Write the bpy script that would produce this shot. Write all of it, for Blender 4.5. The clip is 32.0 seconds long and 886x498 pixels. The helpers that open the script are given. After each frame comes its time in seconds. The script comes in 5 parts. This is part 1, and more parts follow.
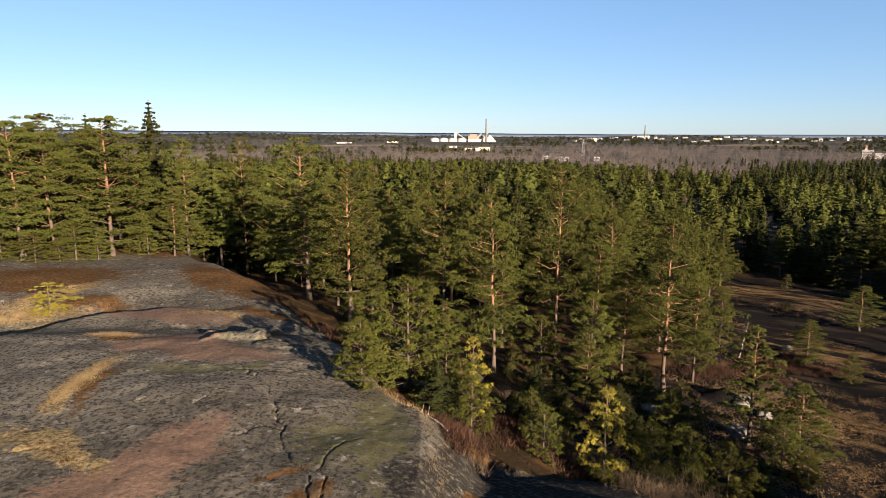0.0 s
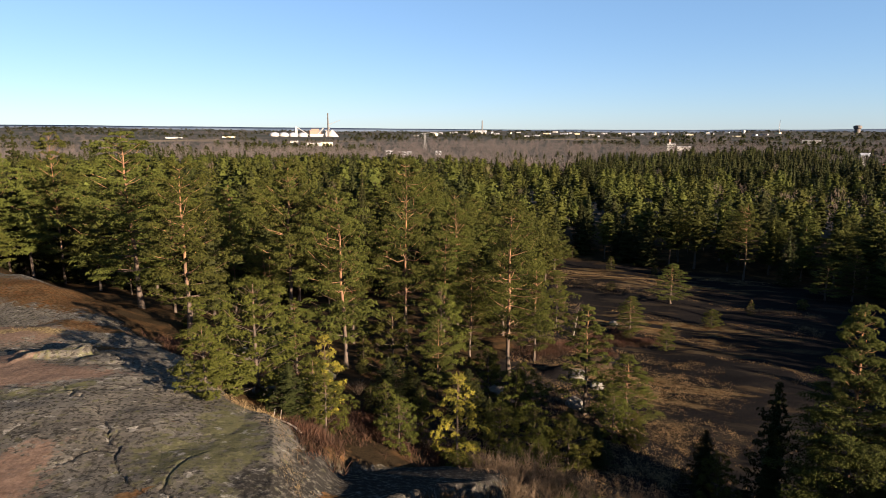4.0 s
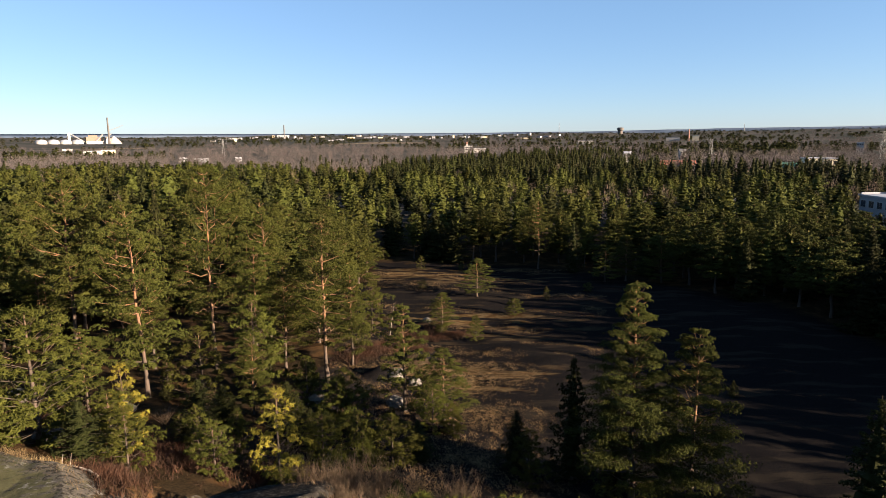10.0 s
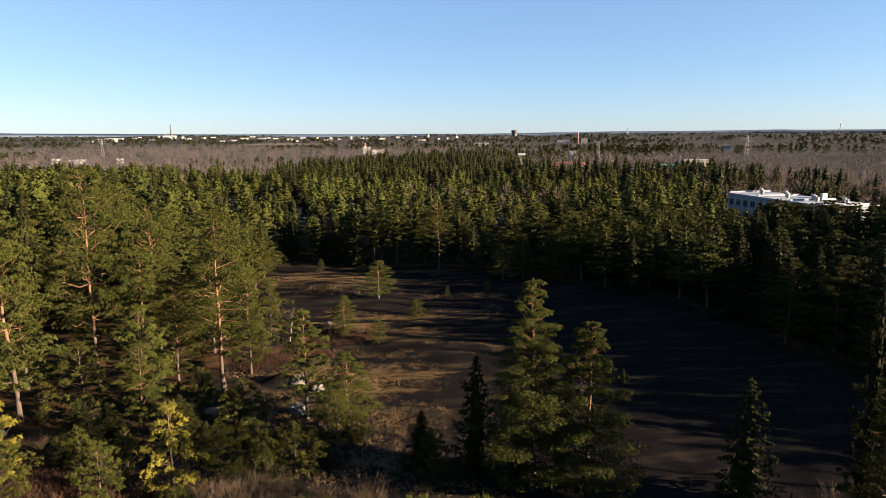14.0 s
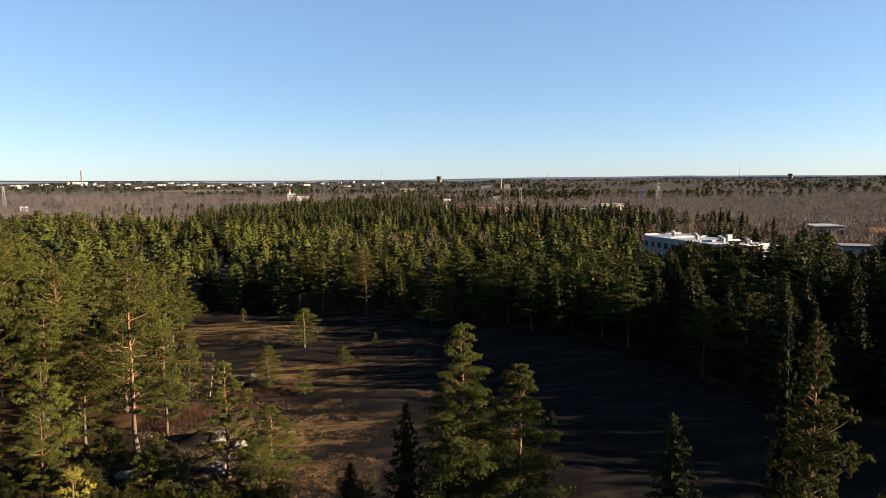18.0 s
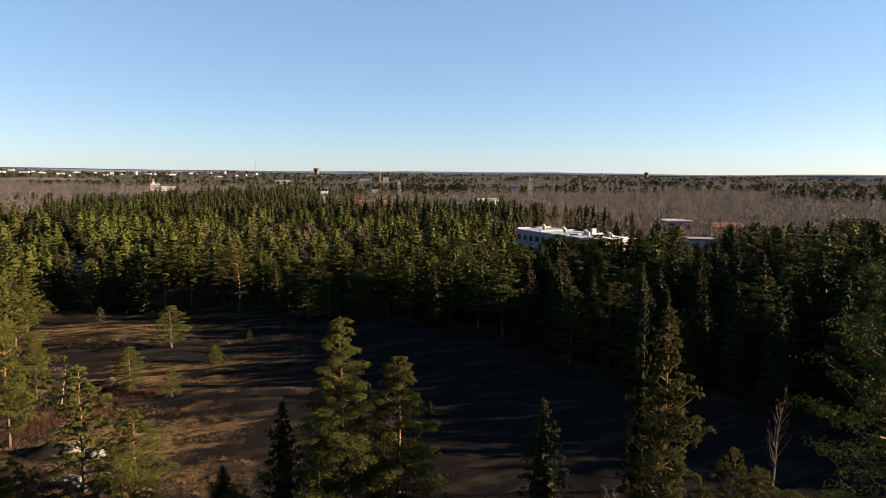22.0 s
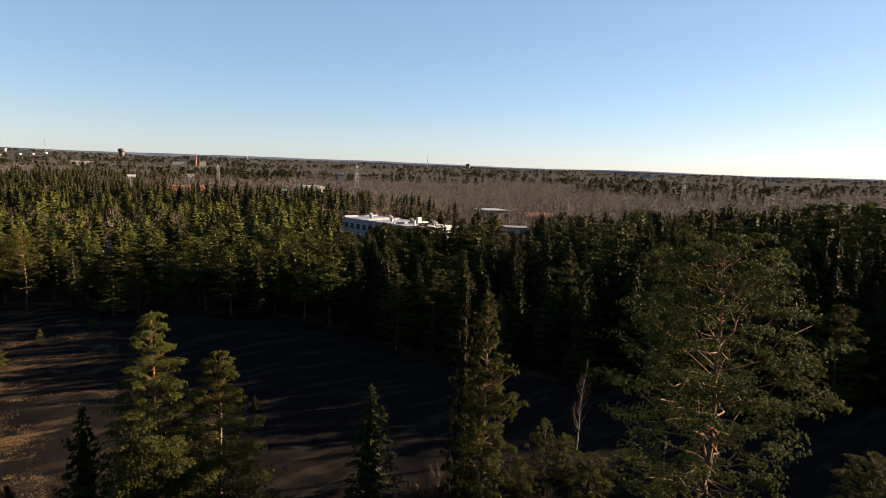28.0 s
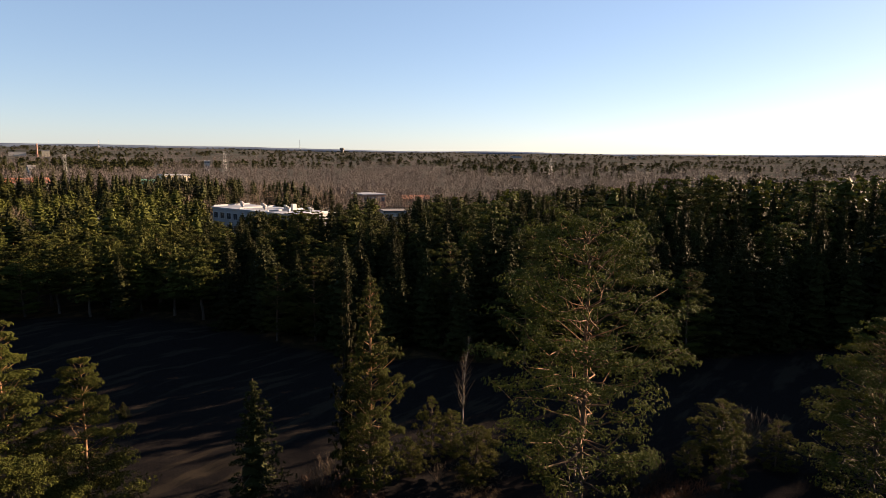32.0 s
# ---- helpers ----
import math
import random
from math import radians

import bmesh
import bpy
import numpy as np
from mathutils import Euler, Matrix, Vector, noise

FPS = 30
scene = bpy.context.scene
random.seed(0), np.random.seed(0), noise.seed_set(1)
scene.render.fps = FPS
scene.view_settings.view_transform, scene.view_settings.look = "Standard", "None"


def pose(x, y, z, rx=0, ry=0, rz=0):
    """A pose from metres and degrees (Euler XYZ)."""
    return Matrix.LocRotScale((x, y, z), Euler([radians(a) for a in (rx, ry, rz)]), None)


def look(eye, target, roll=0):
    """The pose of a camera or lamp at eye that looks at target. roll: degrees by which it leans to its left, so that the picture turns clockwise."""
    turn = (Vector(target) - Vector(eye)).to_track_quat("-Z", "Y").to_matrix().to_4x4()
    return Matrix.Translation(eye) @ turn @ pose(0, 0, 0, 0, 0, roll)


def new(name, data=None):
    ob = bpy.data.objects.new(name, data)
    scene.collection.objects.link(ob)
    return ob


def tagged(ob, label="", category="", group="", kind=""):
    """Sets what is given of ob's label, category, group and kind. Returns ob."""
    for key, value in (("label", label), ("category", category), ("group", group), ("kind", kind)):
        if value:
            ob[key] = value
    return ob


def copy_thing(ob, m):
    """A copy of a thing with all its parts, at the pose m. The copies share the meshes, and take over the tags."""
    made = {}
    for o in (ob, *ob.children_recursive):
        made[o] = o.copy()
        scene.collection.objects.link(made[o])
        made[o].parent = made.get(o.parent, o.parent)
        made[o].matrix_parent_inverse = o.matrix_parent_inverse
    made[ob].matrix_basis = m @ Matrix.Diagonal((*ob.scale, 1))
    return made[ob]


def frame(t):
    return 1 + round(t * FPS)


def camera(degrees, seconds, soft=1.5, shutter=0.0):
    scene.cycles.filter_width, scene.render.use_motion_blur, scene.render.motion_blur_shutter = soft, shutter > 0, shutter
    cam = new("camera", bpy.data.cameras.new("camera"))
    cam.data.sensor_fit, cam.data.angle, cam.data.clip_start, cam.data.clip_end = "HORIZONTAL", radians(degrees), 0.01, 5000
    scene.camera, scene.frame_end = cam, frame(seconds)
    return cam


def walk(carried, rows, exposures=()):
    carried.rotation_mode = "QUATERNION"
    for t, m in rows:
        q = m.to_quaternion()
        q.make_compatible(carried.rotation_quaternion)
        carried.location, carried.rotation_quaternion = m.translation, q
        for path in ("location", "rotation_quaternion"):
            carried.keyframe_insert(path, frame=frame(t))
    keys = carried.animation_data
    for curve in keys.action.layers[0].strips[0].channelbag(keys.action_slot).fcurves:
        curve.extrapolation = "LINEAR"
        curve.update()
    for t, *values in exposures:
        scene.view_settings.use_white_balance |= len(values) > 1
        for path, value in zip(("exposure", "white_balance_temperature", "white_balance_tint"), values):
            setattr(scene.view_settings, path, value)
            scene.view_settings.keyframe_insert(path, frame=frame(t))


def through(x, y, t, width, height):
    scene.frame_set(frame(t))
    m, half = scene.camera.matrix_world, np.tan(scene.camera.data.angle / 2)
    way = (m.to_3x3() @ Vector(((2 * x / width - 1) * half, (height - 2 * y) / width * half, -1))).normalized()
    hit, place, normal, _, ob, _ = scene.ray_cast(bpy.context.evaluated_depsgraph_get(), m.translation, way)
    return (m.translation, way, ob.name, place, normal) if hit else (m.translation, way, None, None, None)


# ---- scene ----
cam = camera(70.25, 32.0, 0.5)
ROT = [
    (0, -0.00, -9.86, 0.02), (0.5, -2.11, -9.94, -0.10), (1, -4.11, -10.13, -0.11), (1.5, -5.70, -10.27, -0.22),
    (2, -7.09, -10.37, -0.26), (2.5, -8.53, -10.31, -0.33), (3, -10.28, -10.27, -0.50), (3.5, -12.23, -10.27, -0.13),
    (5.5, -18.83, -10.57, -0.76), (6, -20.60, -10.58, -0.89), (6.5, -22.35, -10.73, -1.02), (7, -23.93, -10.66, -0.58),
    (7.5, -25.32, -10.50, -0.71), (8, -26.59, -10.45, -0.69), (8.5, -27.71, -10.39, -0.76), (9, -29.00, -10.22, -0.78),
    (9.5, -30.34, -10.12, -0.69), (10, -31.31, -10.06, -0.66), (10.5, -32.31, -10.09, -0.61), (11, -33.28, -9.98, -0.84),
    (11.5, -34.43, -10.09, -0.87), (12, -35.61, -10.18, -1.03), (12.5, -36.21, -10.27, -0.83), (13, -37.13, -10.28, -0.89),
    (13.5, -38.90, -10.33, -0.73), (14, -40.46, -10.00, -0.35), (14.5, -41.58, -9.59, 0.07), (16.5, -45.27, -7.70, -0.49),
    (17, -45.93, -7.37, -0.76), (17.5, -46.62, -6.61, -0.49), (18, -47.16, -5.94, -0.47), (18.5, -47.81, -5.73, -0.44),
    (19, -48.91, -5.84, -0.49), (19.5, -50.79, -5.63, -0.38), (20, -52.43, -5.41, 0.18), (20.5, -54.04, -5.50, 0.50),
    (21, -55.34, -5.73, 0.08), (21.5, -56.64, -6.22, 0.33), (22, -58.22, -6.53, 0.58), (22.5, -59.72, -6.82, 0.67),
    (23, -60.74, -7.23, 0.49), (23.5, -61.72, -7.38, 0.36), (24, -62.99, -7.07, 0.18), (24.5, -64.27, -6.82, 0.08),
    (26.5, -69.11, -6.75, 0.54), (27, -70.90, -6.82, 1.24), (27.5, -72.59, -6.99, 1.68), (28, -73.98, -7.22, 2.20),
    (28.5, -75.30, -7.62, 1.75), (29, -76.62, -8.37, 1.21), (29.5, -77.93, -8.72, 0.81), (30, -79.36, -8.43, 0.83),
    (30.5, -81.19, -7.86, 1.25), (31, -82.85, -7.65, 1.06), (31.5, -84.27, -8.24, 0.83), (32, -85.09, -8.40, 0.95),
]


def aim(yaw, pitch, roll):
    return pose(0, 0, 22.0, 0, 0, yaw) @ pose(0, 0, 0, 90 + pitch, 0, 0) @ pose(0, 0, 0, 0, 0, roll)


walk(cam, [(t, aim(yaw, pitch, roll)) for t, yaw, pitch, roll in ROT], [(0.0, 2.84, 6180, 20), (6.0, 2.90, 6210, 20), (13.0, 3.00, 6330, 20), (19.0, 3.04, 6620, 20), (28.0, 2.97, 7150, 24), (32.0, 3.04, 7400, 27)])

# ---- daylight: low sun over the wood to the side, clear sky ----
SUN_AZ, SUN_UP = 145.0, 12.8
world = bpy.data.worlds.new("clear_sky")
scene.world = world
world.use_nodes = True
sky = world.node_tree.nodes.new("ShaderNodeTexSky")
sky.sky_type, sky.sun_disc = "NISHITA", False
sky.sun_elevation, sky.sun_rotation = radians(SUN_UP), radians(SUN_AZ)
sky.air_density, sky.dust_density, sky.ozone_density, sky.altitude = 0.8, 0.22, 2.2, 50
background = world.node_tree.nodes["Background"]
background.inputs["Strength"].default_value = 0.022
veil = world.node_tree.nodes.new("ShaderNodeMix")
veil.data_type = "RGBA"
veil.inputs[0].default_value = 0.31
veil.inputs[7].default_value = (2.0, 4.2, 6.3, 1)
world.node_tree.links.new(sky.outputs["Color"], veil.inputs[6])
world.node_tree.links.new(veil.outputs[2], background.inputs["Color"])
sun = new("sun", bpy.data.lights.new("sun", "SUN"))
sun.data.energy, sun.data.angle, sun.data.color = 4.5, radians(0.5), (1.0, 0.79, 0.52)
sun.matrix_world = look((90 * math.sin(radians(SUN_AZ)), 90 * math.cos(radians(SUN_AZ)), 22 + 90 * math.tan(radians(SUN_UP))), (0, 0, 22))

# ---- materials ----


class Nodes:
    """A node material that is written as nested calls."""

    def __init__(self, name):
        self.mat = bpy.data.materials.new(name)
        self.mat.use_nodes = True
        self.tree = self.mat.node_tree
        self.tree.nodes.clear()
        self.out = self.tree.nodes.new("ShaderNodeOutputMaterial")

    def put(self, kind, values=(), operation=None, data_type=None, attribute_name=None):
        node = self.tree.nodes.new(kind)
        if operation:
            node.operation = operation
        if data_type:
            node.data_type = data_type
        if attribute_name:
            node.attribute_name = attribute_name
        for key, value in dict(values).items():
            self.feed(node.inputs[key], value)
        return node

    def feed(self, socket, value):
        if isinstance(value, bpy.types.NodeSocket):
            self.tree.links.new(value, socket)
        elif isinstance(value, bpy.types.Node):
            self.tree.links.new(value.outputs[0], socket)
        elif isinstance(value, tuple) and len(value) == 3 and socket.type == "RGBA":
            socket.default_value = (*value, 1)
        else:
            socket.default_value = value

    def noise(self, scale, detail=4, rough=0.6, where=None):
        where = where or self.put("ShaderNodeNewGeometry").outputs["Position"]
        return self.put("ShaderNodeTexNoise", {"Vector": where, "Scale": scale, "Detail": detail, "Roughness": rough}).outputs["Fac"]

    def band(self, value, a, b):
        return self.put("ShaderNodeMapRange", {"Value": value, "From Min": a, "From Max": b}).outputs["Result"]

    def math(self, op, a, b=0.0):
        return self.put("ShaderNodeMath", {0: a, 1: b}, operation=op).outputs[0]

    def mix(self, fac, a, b):
        node = self.put("ShaderNodeMix", data_type="RGBA")
        self.feed(node.inputs[0], fac)
        self.feed(node.inputs[6], a)
        self.feed(node.inputs[7], b)
        return node.outputs[2]

    def attribute(self, name):
        return self.put("ShaderNodeAttribute", attribute_name=name).outputs["Fac"]

    def bump(self, height, strength, distance):
        return self.put("ShaderNodeBump", {"Height": height, "Strength": strength, "Distance": distance}).outputs["Normal"]

    def done(self, shader):
        self.feed(self.out.inputs["Surface"], shader)
        return self.mat

    def solid(self, colour, roughness=0.8, normal=None, metallic=0.0, specular=0.3):
        node = self.put("ShaderNodeBsdfPrincipled", {"Base Color": colour, "Roughness": roughness, "Metallic": metallic, "Specular IOR Level": specular})
        if normal is not None:
            self.feed(node.inputs["Normal"], normal)
        return self.done(node)


def needle_material(name, dark, mid, light, through=0.15):
    n = Nodes(name)
    island = n.put("ShaderNodeNewGeometry").outputs["Random Per Island"]
    whole = n.math("FRACT", n.math("ADD", n.put("ShaderNodeObjectInfo").outputs["Random"], n.attribute("tint")))
    patch = n.noise(0.9, 2)
    colour = n.mix(n.band(patch, 0.35, 0.68), dark, mid)
    colour = n.mix(n.math("MULTIPLY", island, 0.36), colour, light)
    colour = n.mix(n.math("MULTIPLY", whole, 0.45), colour, mid)
    bright = n.put("ShaderNodeHueSaturation", {"Color": colour, "Value": n.math("ADD", n.math("MULTIPLY", whole, 0.44), 0.80), "Saturation": 1.0, "Hue": n.band(whole, -18.0, 18.8)})
    body = n.put("ShaderNodeBsdfPrincipled", {"Base Color": bright, "Roughness": 0.8, "Specular IOR Level": 0.06})
    leak = n.put("ShaderNodeBsdfTranslucent", {"Color": bright})
    return n.done(n.put("ShaderNodeMixShader", {0: through, 1: body, 2: leak}))


def bark_material(name, low, high, scale=7.0):
    n = Nodes(name)
    where = n.put("ShaderNodeTexCoord").outputs["Object"]
    up = n.put("ShaderNodeSeparateXYZ", {0: where}).outputs["Z"]
    plates = n.noise(scale, 5, 0.65, n.put("ShaderNodeMapping", {"Vector": where, "Scale": (1, 1, 0.35)}).outputs[0])
    colour = n.mix(n.band(n.math("ADD", up, n.math("MULTIPLY", plates, 2.5)), 4.0, 8.0), low, high)
    colour = n.mix(n.band(plates, 0.35, 0.6), (0.035, 0.028, 0.022), colour)
    return n.solid(colour, 0.9, n.bump(plates, 0.6, 0.03), specular=0.1)


def plain_material(name, a, b, scale=3.0, roughness=0.8, relief=0.2, metallic=0.0):
    n = Nodes(name)
    g = n.noise(scale, 5, 0.6)
    return n.solid(n.mix(n.band(g, 0.3, 0.7), a, b), roughness, n.bump(g, relief, 0.02), metallic)


def blade_material(name, a, b, c, through=0.2):
    n = Nodes(name)
    island = n.put("ShaderNodeNewGeometry").outputs["Random Per Island"]
    colour = n.mix(n.band(n.noise(0.6, 3), 0.35, 0.65), n.mix(island, a, b), c)
    body = n.put("ShaderNodeBsdfPrincipled", {"Base Color": colour, "Roughness": 0.75, "Specular IOR Level": 0.15})
    leak = n.put("ShaderNodeBsdfTranslucent", {"Color": colour})
    return n.done(n.put("ShaderNodeMixShader", {0: through, 1: body, 2: leak}))


PINE = needle_material("pine_needles", (0.009734, 0.01201, 0.002807), (0.03394, 0.03751, 0.007223), (0.06314, 0.06784, 0.01314))
YOUNG = needle_material("young_pine_needles", (0.01325, 0.01559, 0.003376), (0.03592, 0.03852, 0.006671), (0.07086, 0.07083, 0.01264))
YELLOW = needle_material("yellowing_needles", (0.045, 0.044, 0.009), (0.105, 0.090, 0.014), (0.23, 0.175, 0.022))
# Spruce colour lowered further to put the wood's shade into the needles.
SHADED_SPRUCE = needle_material("shade_dark_spruce_needles", (0.006772, 0.00817, 0.002524), (0.01444, 0.01634, 0.004369), (0.02529, 0.02674, 0.006796), 0.13)
BARK = bark_material("pine_bark", (0.058, 0.045, 0.036), (0.155, 0.084, 0.042))
SPRUCE_BARK = bark_material("spruce_bark", (0.060, 0.047, 0.038), (0.075, 0.058, 0.045))
BIRCH_BARK = bark_material("birch_bark", (0.22, 0.19, 0.165), (0.27, 0.235, 0.205), 4.0)
DULL_BARK = bark_material("dull_birch_bark", (0.10, 0.083, 0.072), (0.13, 0.108, 0.093), 4.0)
TWIGS = blade_material("bare_twigs", (0.030, 0.021, 0.015), (0.052, 0.036, 0.025), (0.025, 0.019, 0.014), 0.05)
TAN_TWIGS = blade_material("tan_bare_twigs", (0.075, 0.055, 0.040), (0.115, 0.086, 0.062), (0.050, 0.037, 0.027), 0.05)
RED_TWIGS = blade_material("red_brown_bare_twigs", (0.075, 0.052, 0.032), (0.115, 0.083, 0.053), (0.045, 0.031, 0.020), 0.05)
FAR_TWIGS = blade_material("pale_bare_twigs", (0.052, 0.044, 0.042), (0.064, 0.054, 0.051), (0.042, 0.036, 0.035), 0.05)
STRAW = blade_material("dry_grass", (0.1376, 0.09976, 0.04816), (0.2064, 0.1582, 0.08256), (0.07706, 0.0516, 0.0258))
SEDGE = blade_material("orange_brown_sedge", (0.117, 0.0774, 0.036), (0.1845, 0.1278, 0.0648), (0.072, 0.0468, 0.0225))
HEATHER = blade_material("heather", (0.0315, 0.01425, 0.00825), (0.0525, 0.024, 0.01275), (0.0195, 0.01125, 0.00675))


def ground_material():
    n = Nodes("ground")
    rock, pink, straw, rust, shore = (n.attribute(k) for k in ("rock", "pink", "straw", "rust", "field"))
    big, mid, fine, grit = n.noise(0.22, 4), n.noise(1.3, 5, 0.65), n.noise(7.0, 6, 0.7), n.noise(38.0, 4, 0.7)
    tone = n.band(n.math("ADD", n.math("MULTIPLY", big, 0.6), n.math("MULTIPLY", mid, 0.4)), 0.38, 0.62)
    stone = n.mix(tone, (0.044, 0.041, 0.036), (0.092, 0.086, 0.074))
    speck = n.noise(5.0, 2, 0.6)
    stone = n.mix(n.math("MULTIPLY", n.band(speck, 0.50, 0.58), 0.8), stone, (0.01493, 0.01357, 0.01154))
    stone = n.mix(n.band(n.noise(6.5, 2, 0.6), 0.59, 0.68), stone, (0.08687, 0.0794, 0.06108))
    streak = n.noise(1.0, 5, 0.7, n.put("ShaderNodeMapping", {"Vector": n.put("ShaderNodeNewGeometry").outputs["Position"], "Rotation": (0, 0, radians(-25)), "Scale": (2.6, 0.35, 1.0)}).outputs[0])
    stone = n.mix(n.math("MULTIPLY", n.band(streak, 0.54, 0.66), 0.6), stone, (0.02579, 0.02375, 0.02037))
    film = n.band(n.math("ADD", n.math("MULTIPLY", n.attribute("lichen"), 0.26), n.noise(2.6, 4, 0.62)), 0.56, 0.74)
    stone = n.mix(n.math("MULTIPLY", film, 0.85), stone, n.mix(grit, (0.04886, 0.04954, 0.01968), (0.07805, 0.0767, 0.03734)))
    spots = n.math("MULTIPLY", n.band(n.noise(1.5, 4, 0.65), 0.60, 0.66), n.band(speck, 0.36, 0.5))
    stone = n.mix(n.math("MULTIPLY", spots, 0.75), stone, (0.165, 0.158, 0.142))
    stone = n.mix(n.band(grit, 0.58, 0.72), stone, (0.07126, 0.06516, 0.05226))
    # Shade painted into the stone: the lower bench and, weaker, the near rock.
    stone_shade = n.math("MULTIPLY", n.attribute("stone_shade"), n.band(n.noise(4.0, 3, 0.7), 0.30, 0.52))
    stone = n.mix(n.math("MULTIPLY", stone_shade, 0.92), stone, (0.0129, 0.01221, 0.01154))
    edge = n.math("ADD", n.math("MULTIPLY", n.noise(1.1, 3), 0.6), n.math("MULTIPLY", n.noise(4.2, 2), 0.6))

    def patch(mask):
        return n.math("MULTIPLY", n.band(mask, 0.02, 0.2), n.band(n.math("ADD", mask, n.math("MULTIPLY", n.math("SUBTRACT", edge, 0.60), 2.6)), 0.32, 0.66))

    gravel = n.mix(n.band(n.noise(5.5, 2), 0.35, 0.65), (0.07558, 0.04936, 0.03548), (0.1157, 0.07712, 0.05708))
    gravel = n.mix(n.band(grit, 0.5, 0.7), gravel, (0.05398, 0.03548, 0.02622))
    moss = n.mix(n.band(n.noise(6.0, 2), 0.35, 0.65), (0.05229, 0.03922, 0.0183), (0.1634, 0.1275, 0.06863))
    red = n.mix(n.band(n.noise(5.0, 2), 0.35, 0.65), (0.0285, 0.01767, 0.00912), n.mix(n.band(mid, 0.45, 0.62), (0.0684, 0.04446, 0.02337), (0.0741, 0.03534, 0.01425)))
    litter = n.mix(n.band(fine, 0.35, 0.65), (0.010, 0.008, 0.0052), (0.028, 0.020, 0.0115))
    litter = n.mix(n.math("MULTIPLY", n.band(n.noise(0.35, 4), 0.50, 0.66), n.attribute("near")), litter, (0.050, 0.029, 0.0135))
    # Peat is near-black and bluish: the clearing's shade is put into it.
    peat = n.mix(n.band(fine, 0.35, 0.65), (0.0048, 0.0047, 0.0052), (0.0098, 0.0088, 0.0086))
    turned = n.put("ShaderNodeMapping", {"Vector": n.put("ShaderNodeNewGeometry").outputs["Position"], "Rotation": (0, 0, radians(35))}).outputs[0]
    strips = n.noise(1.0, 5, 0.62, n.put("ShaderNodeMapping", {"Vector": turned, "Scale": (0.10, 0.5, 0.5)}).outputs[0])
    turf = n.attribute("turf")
    # Strips outside the turf are darkened for the shaded part of the clearing.
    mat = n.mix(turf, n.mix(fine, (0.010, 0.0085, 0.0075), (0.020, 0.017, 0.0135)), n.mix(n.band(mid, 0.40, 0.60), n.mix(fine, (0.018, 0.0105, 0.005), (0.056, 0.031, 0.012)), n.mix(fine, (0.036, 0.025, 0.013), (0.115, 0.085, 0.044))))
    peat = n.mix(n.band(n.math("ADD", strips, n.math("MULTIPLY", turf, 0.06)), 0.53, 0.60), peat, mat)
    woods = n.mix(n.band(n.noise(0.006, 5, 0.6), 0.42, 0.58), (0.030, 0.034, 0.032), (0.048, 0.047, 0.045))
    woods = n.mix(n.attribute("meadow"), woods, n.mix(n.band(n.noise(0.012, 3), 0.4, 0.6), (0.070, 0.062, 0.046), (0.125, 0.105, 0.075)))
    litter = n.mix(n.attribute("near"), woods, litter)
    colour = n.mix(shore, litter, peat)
    colour = n.mix(patch(rock), colour, stone)
    colour = n.mix(n.math("MULTIPLY", patch(pink), 0.78), colour, gravel)
    colour = n.mix(patch(straw), colour, moss)
    colour = n.mix(patch(rust), colour, red)
    height = n.math("ADD", n.math("MULTIPLY", n.noise(6.0, 3), 0.8), n.math("ADD", n.math("MULTIPLY", n.noise(17.0, 2), 0.7), n.math("MULTIPLY", n.noise(44.0, 2), 0.35)))
    return n.solid(colour, 0.92, n.bump(height, 0.8, 0.05), specular=0.0)


GROUND = ground_material()

# ---- lie of the land ----
EYE = 22.0
EDGE_Y = np.array([-60, -40, -15, 0, 10, 19, 28, 34, 42, 52, 66, 90, 130])
EDGE_X = np.array([-20, -14, -8, -3, -0.6, -0.8, -2.3, -5.6, -10, -15.5, -25, -45, -80])


def lattice(ix, iy, seed):
    n = (ix.astype(np.int64) * 374761393 + iy.astype(np.int64) * 668265263 + seed * 1442695041) & 0x7FFFFFFF
    n = ((n ^ (n >> 13)) * 1274126177) & 0x7FFFFFFF
    return ((n ^ (n >> 16)) & 0xFFFF) / 32767.5 - 1.0


def rough(x, y, size, seed=0, octaves=4):
    """Smooth random relief between about -1 and 1, whose largest bumps are that size."""
    out, gain, total = np.zeros_like(x, dtype=float), 1.0, 0.0
    for k in range(octaves):
        u, v = x / size * 2 ** k + 17.3 * k, y / size * 2 ** k - 9.1 * k
        iu, iv = np.floor(u), np.floor(v)
        fu, fv = u - iu, v - iv
        fu, fv = fu * fu * (3 - 2 * fu), fv * fv * (3 - 2 * fv)
        a, b = lattice(iu, iv, seed + k), lattice(iu + 1, iv, seed + k)
        c, d = lattice(iu, iv + 1, seed + k), lattice(iu + 1, iv + 1, seed + k)
        out += gain * ((a * (1 - fu) + b * fu) * (1 - fv) + (c * (1 - fu) + d * fu) * fv)
        total += gain
        gain *= 0.5
    return out / total * 1.6


def ramp(v, a, b):
    t = np.clip((v - a) / (b - a), 0, 1)
    return t * t * (3 - 2 * t)


def edge_distance(x, y):
    """Metres outside the brink of the bare rock; negative on the rock."""
    lean = 1.0 - 0.3 * ramp(y, 28, 45)
    return (x - np.interp(y, EDGE_Y, EDGE_X)) * lean


HORIZON_AZ = np.array([-180, -60, -24, -10, 10, 25, 40, 60, 85, 100, 110, 125, 180])
HORIZON_UP = np.array([0.4, 0.5, 0.5, 0.4, 0.28, 0.2, 0.2, 0.22, 0.26, 0.26, 0.34, 0.42, 0.4])


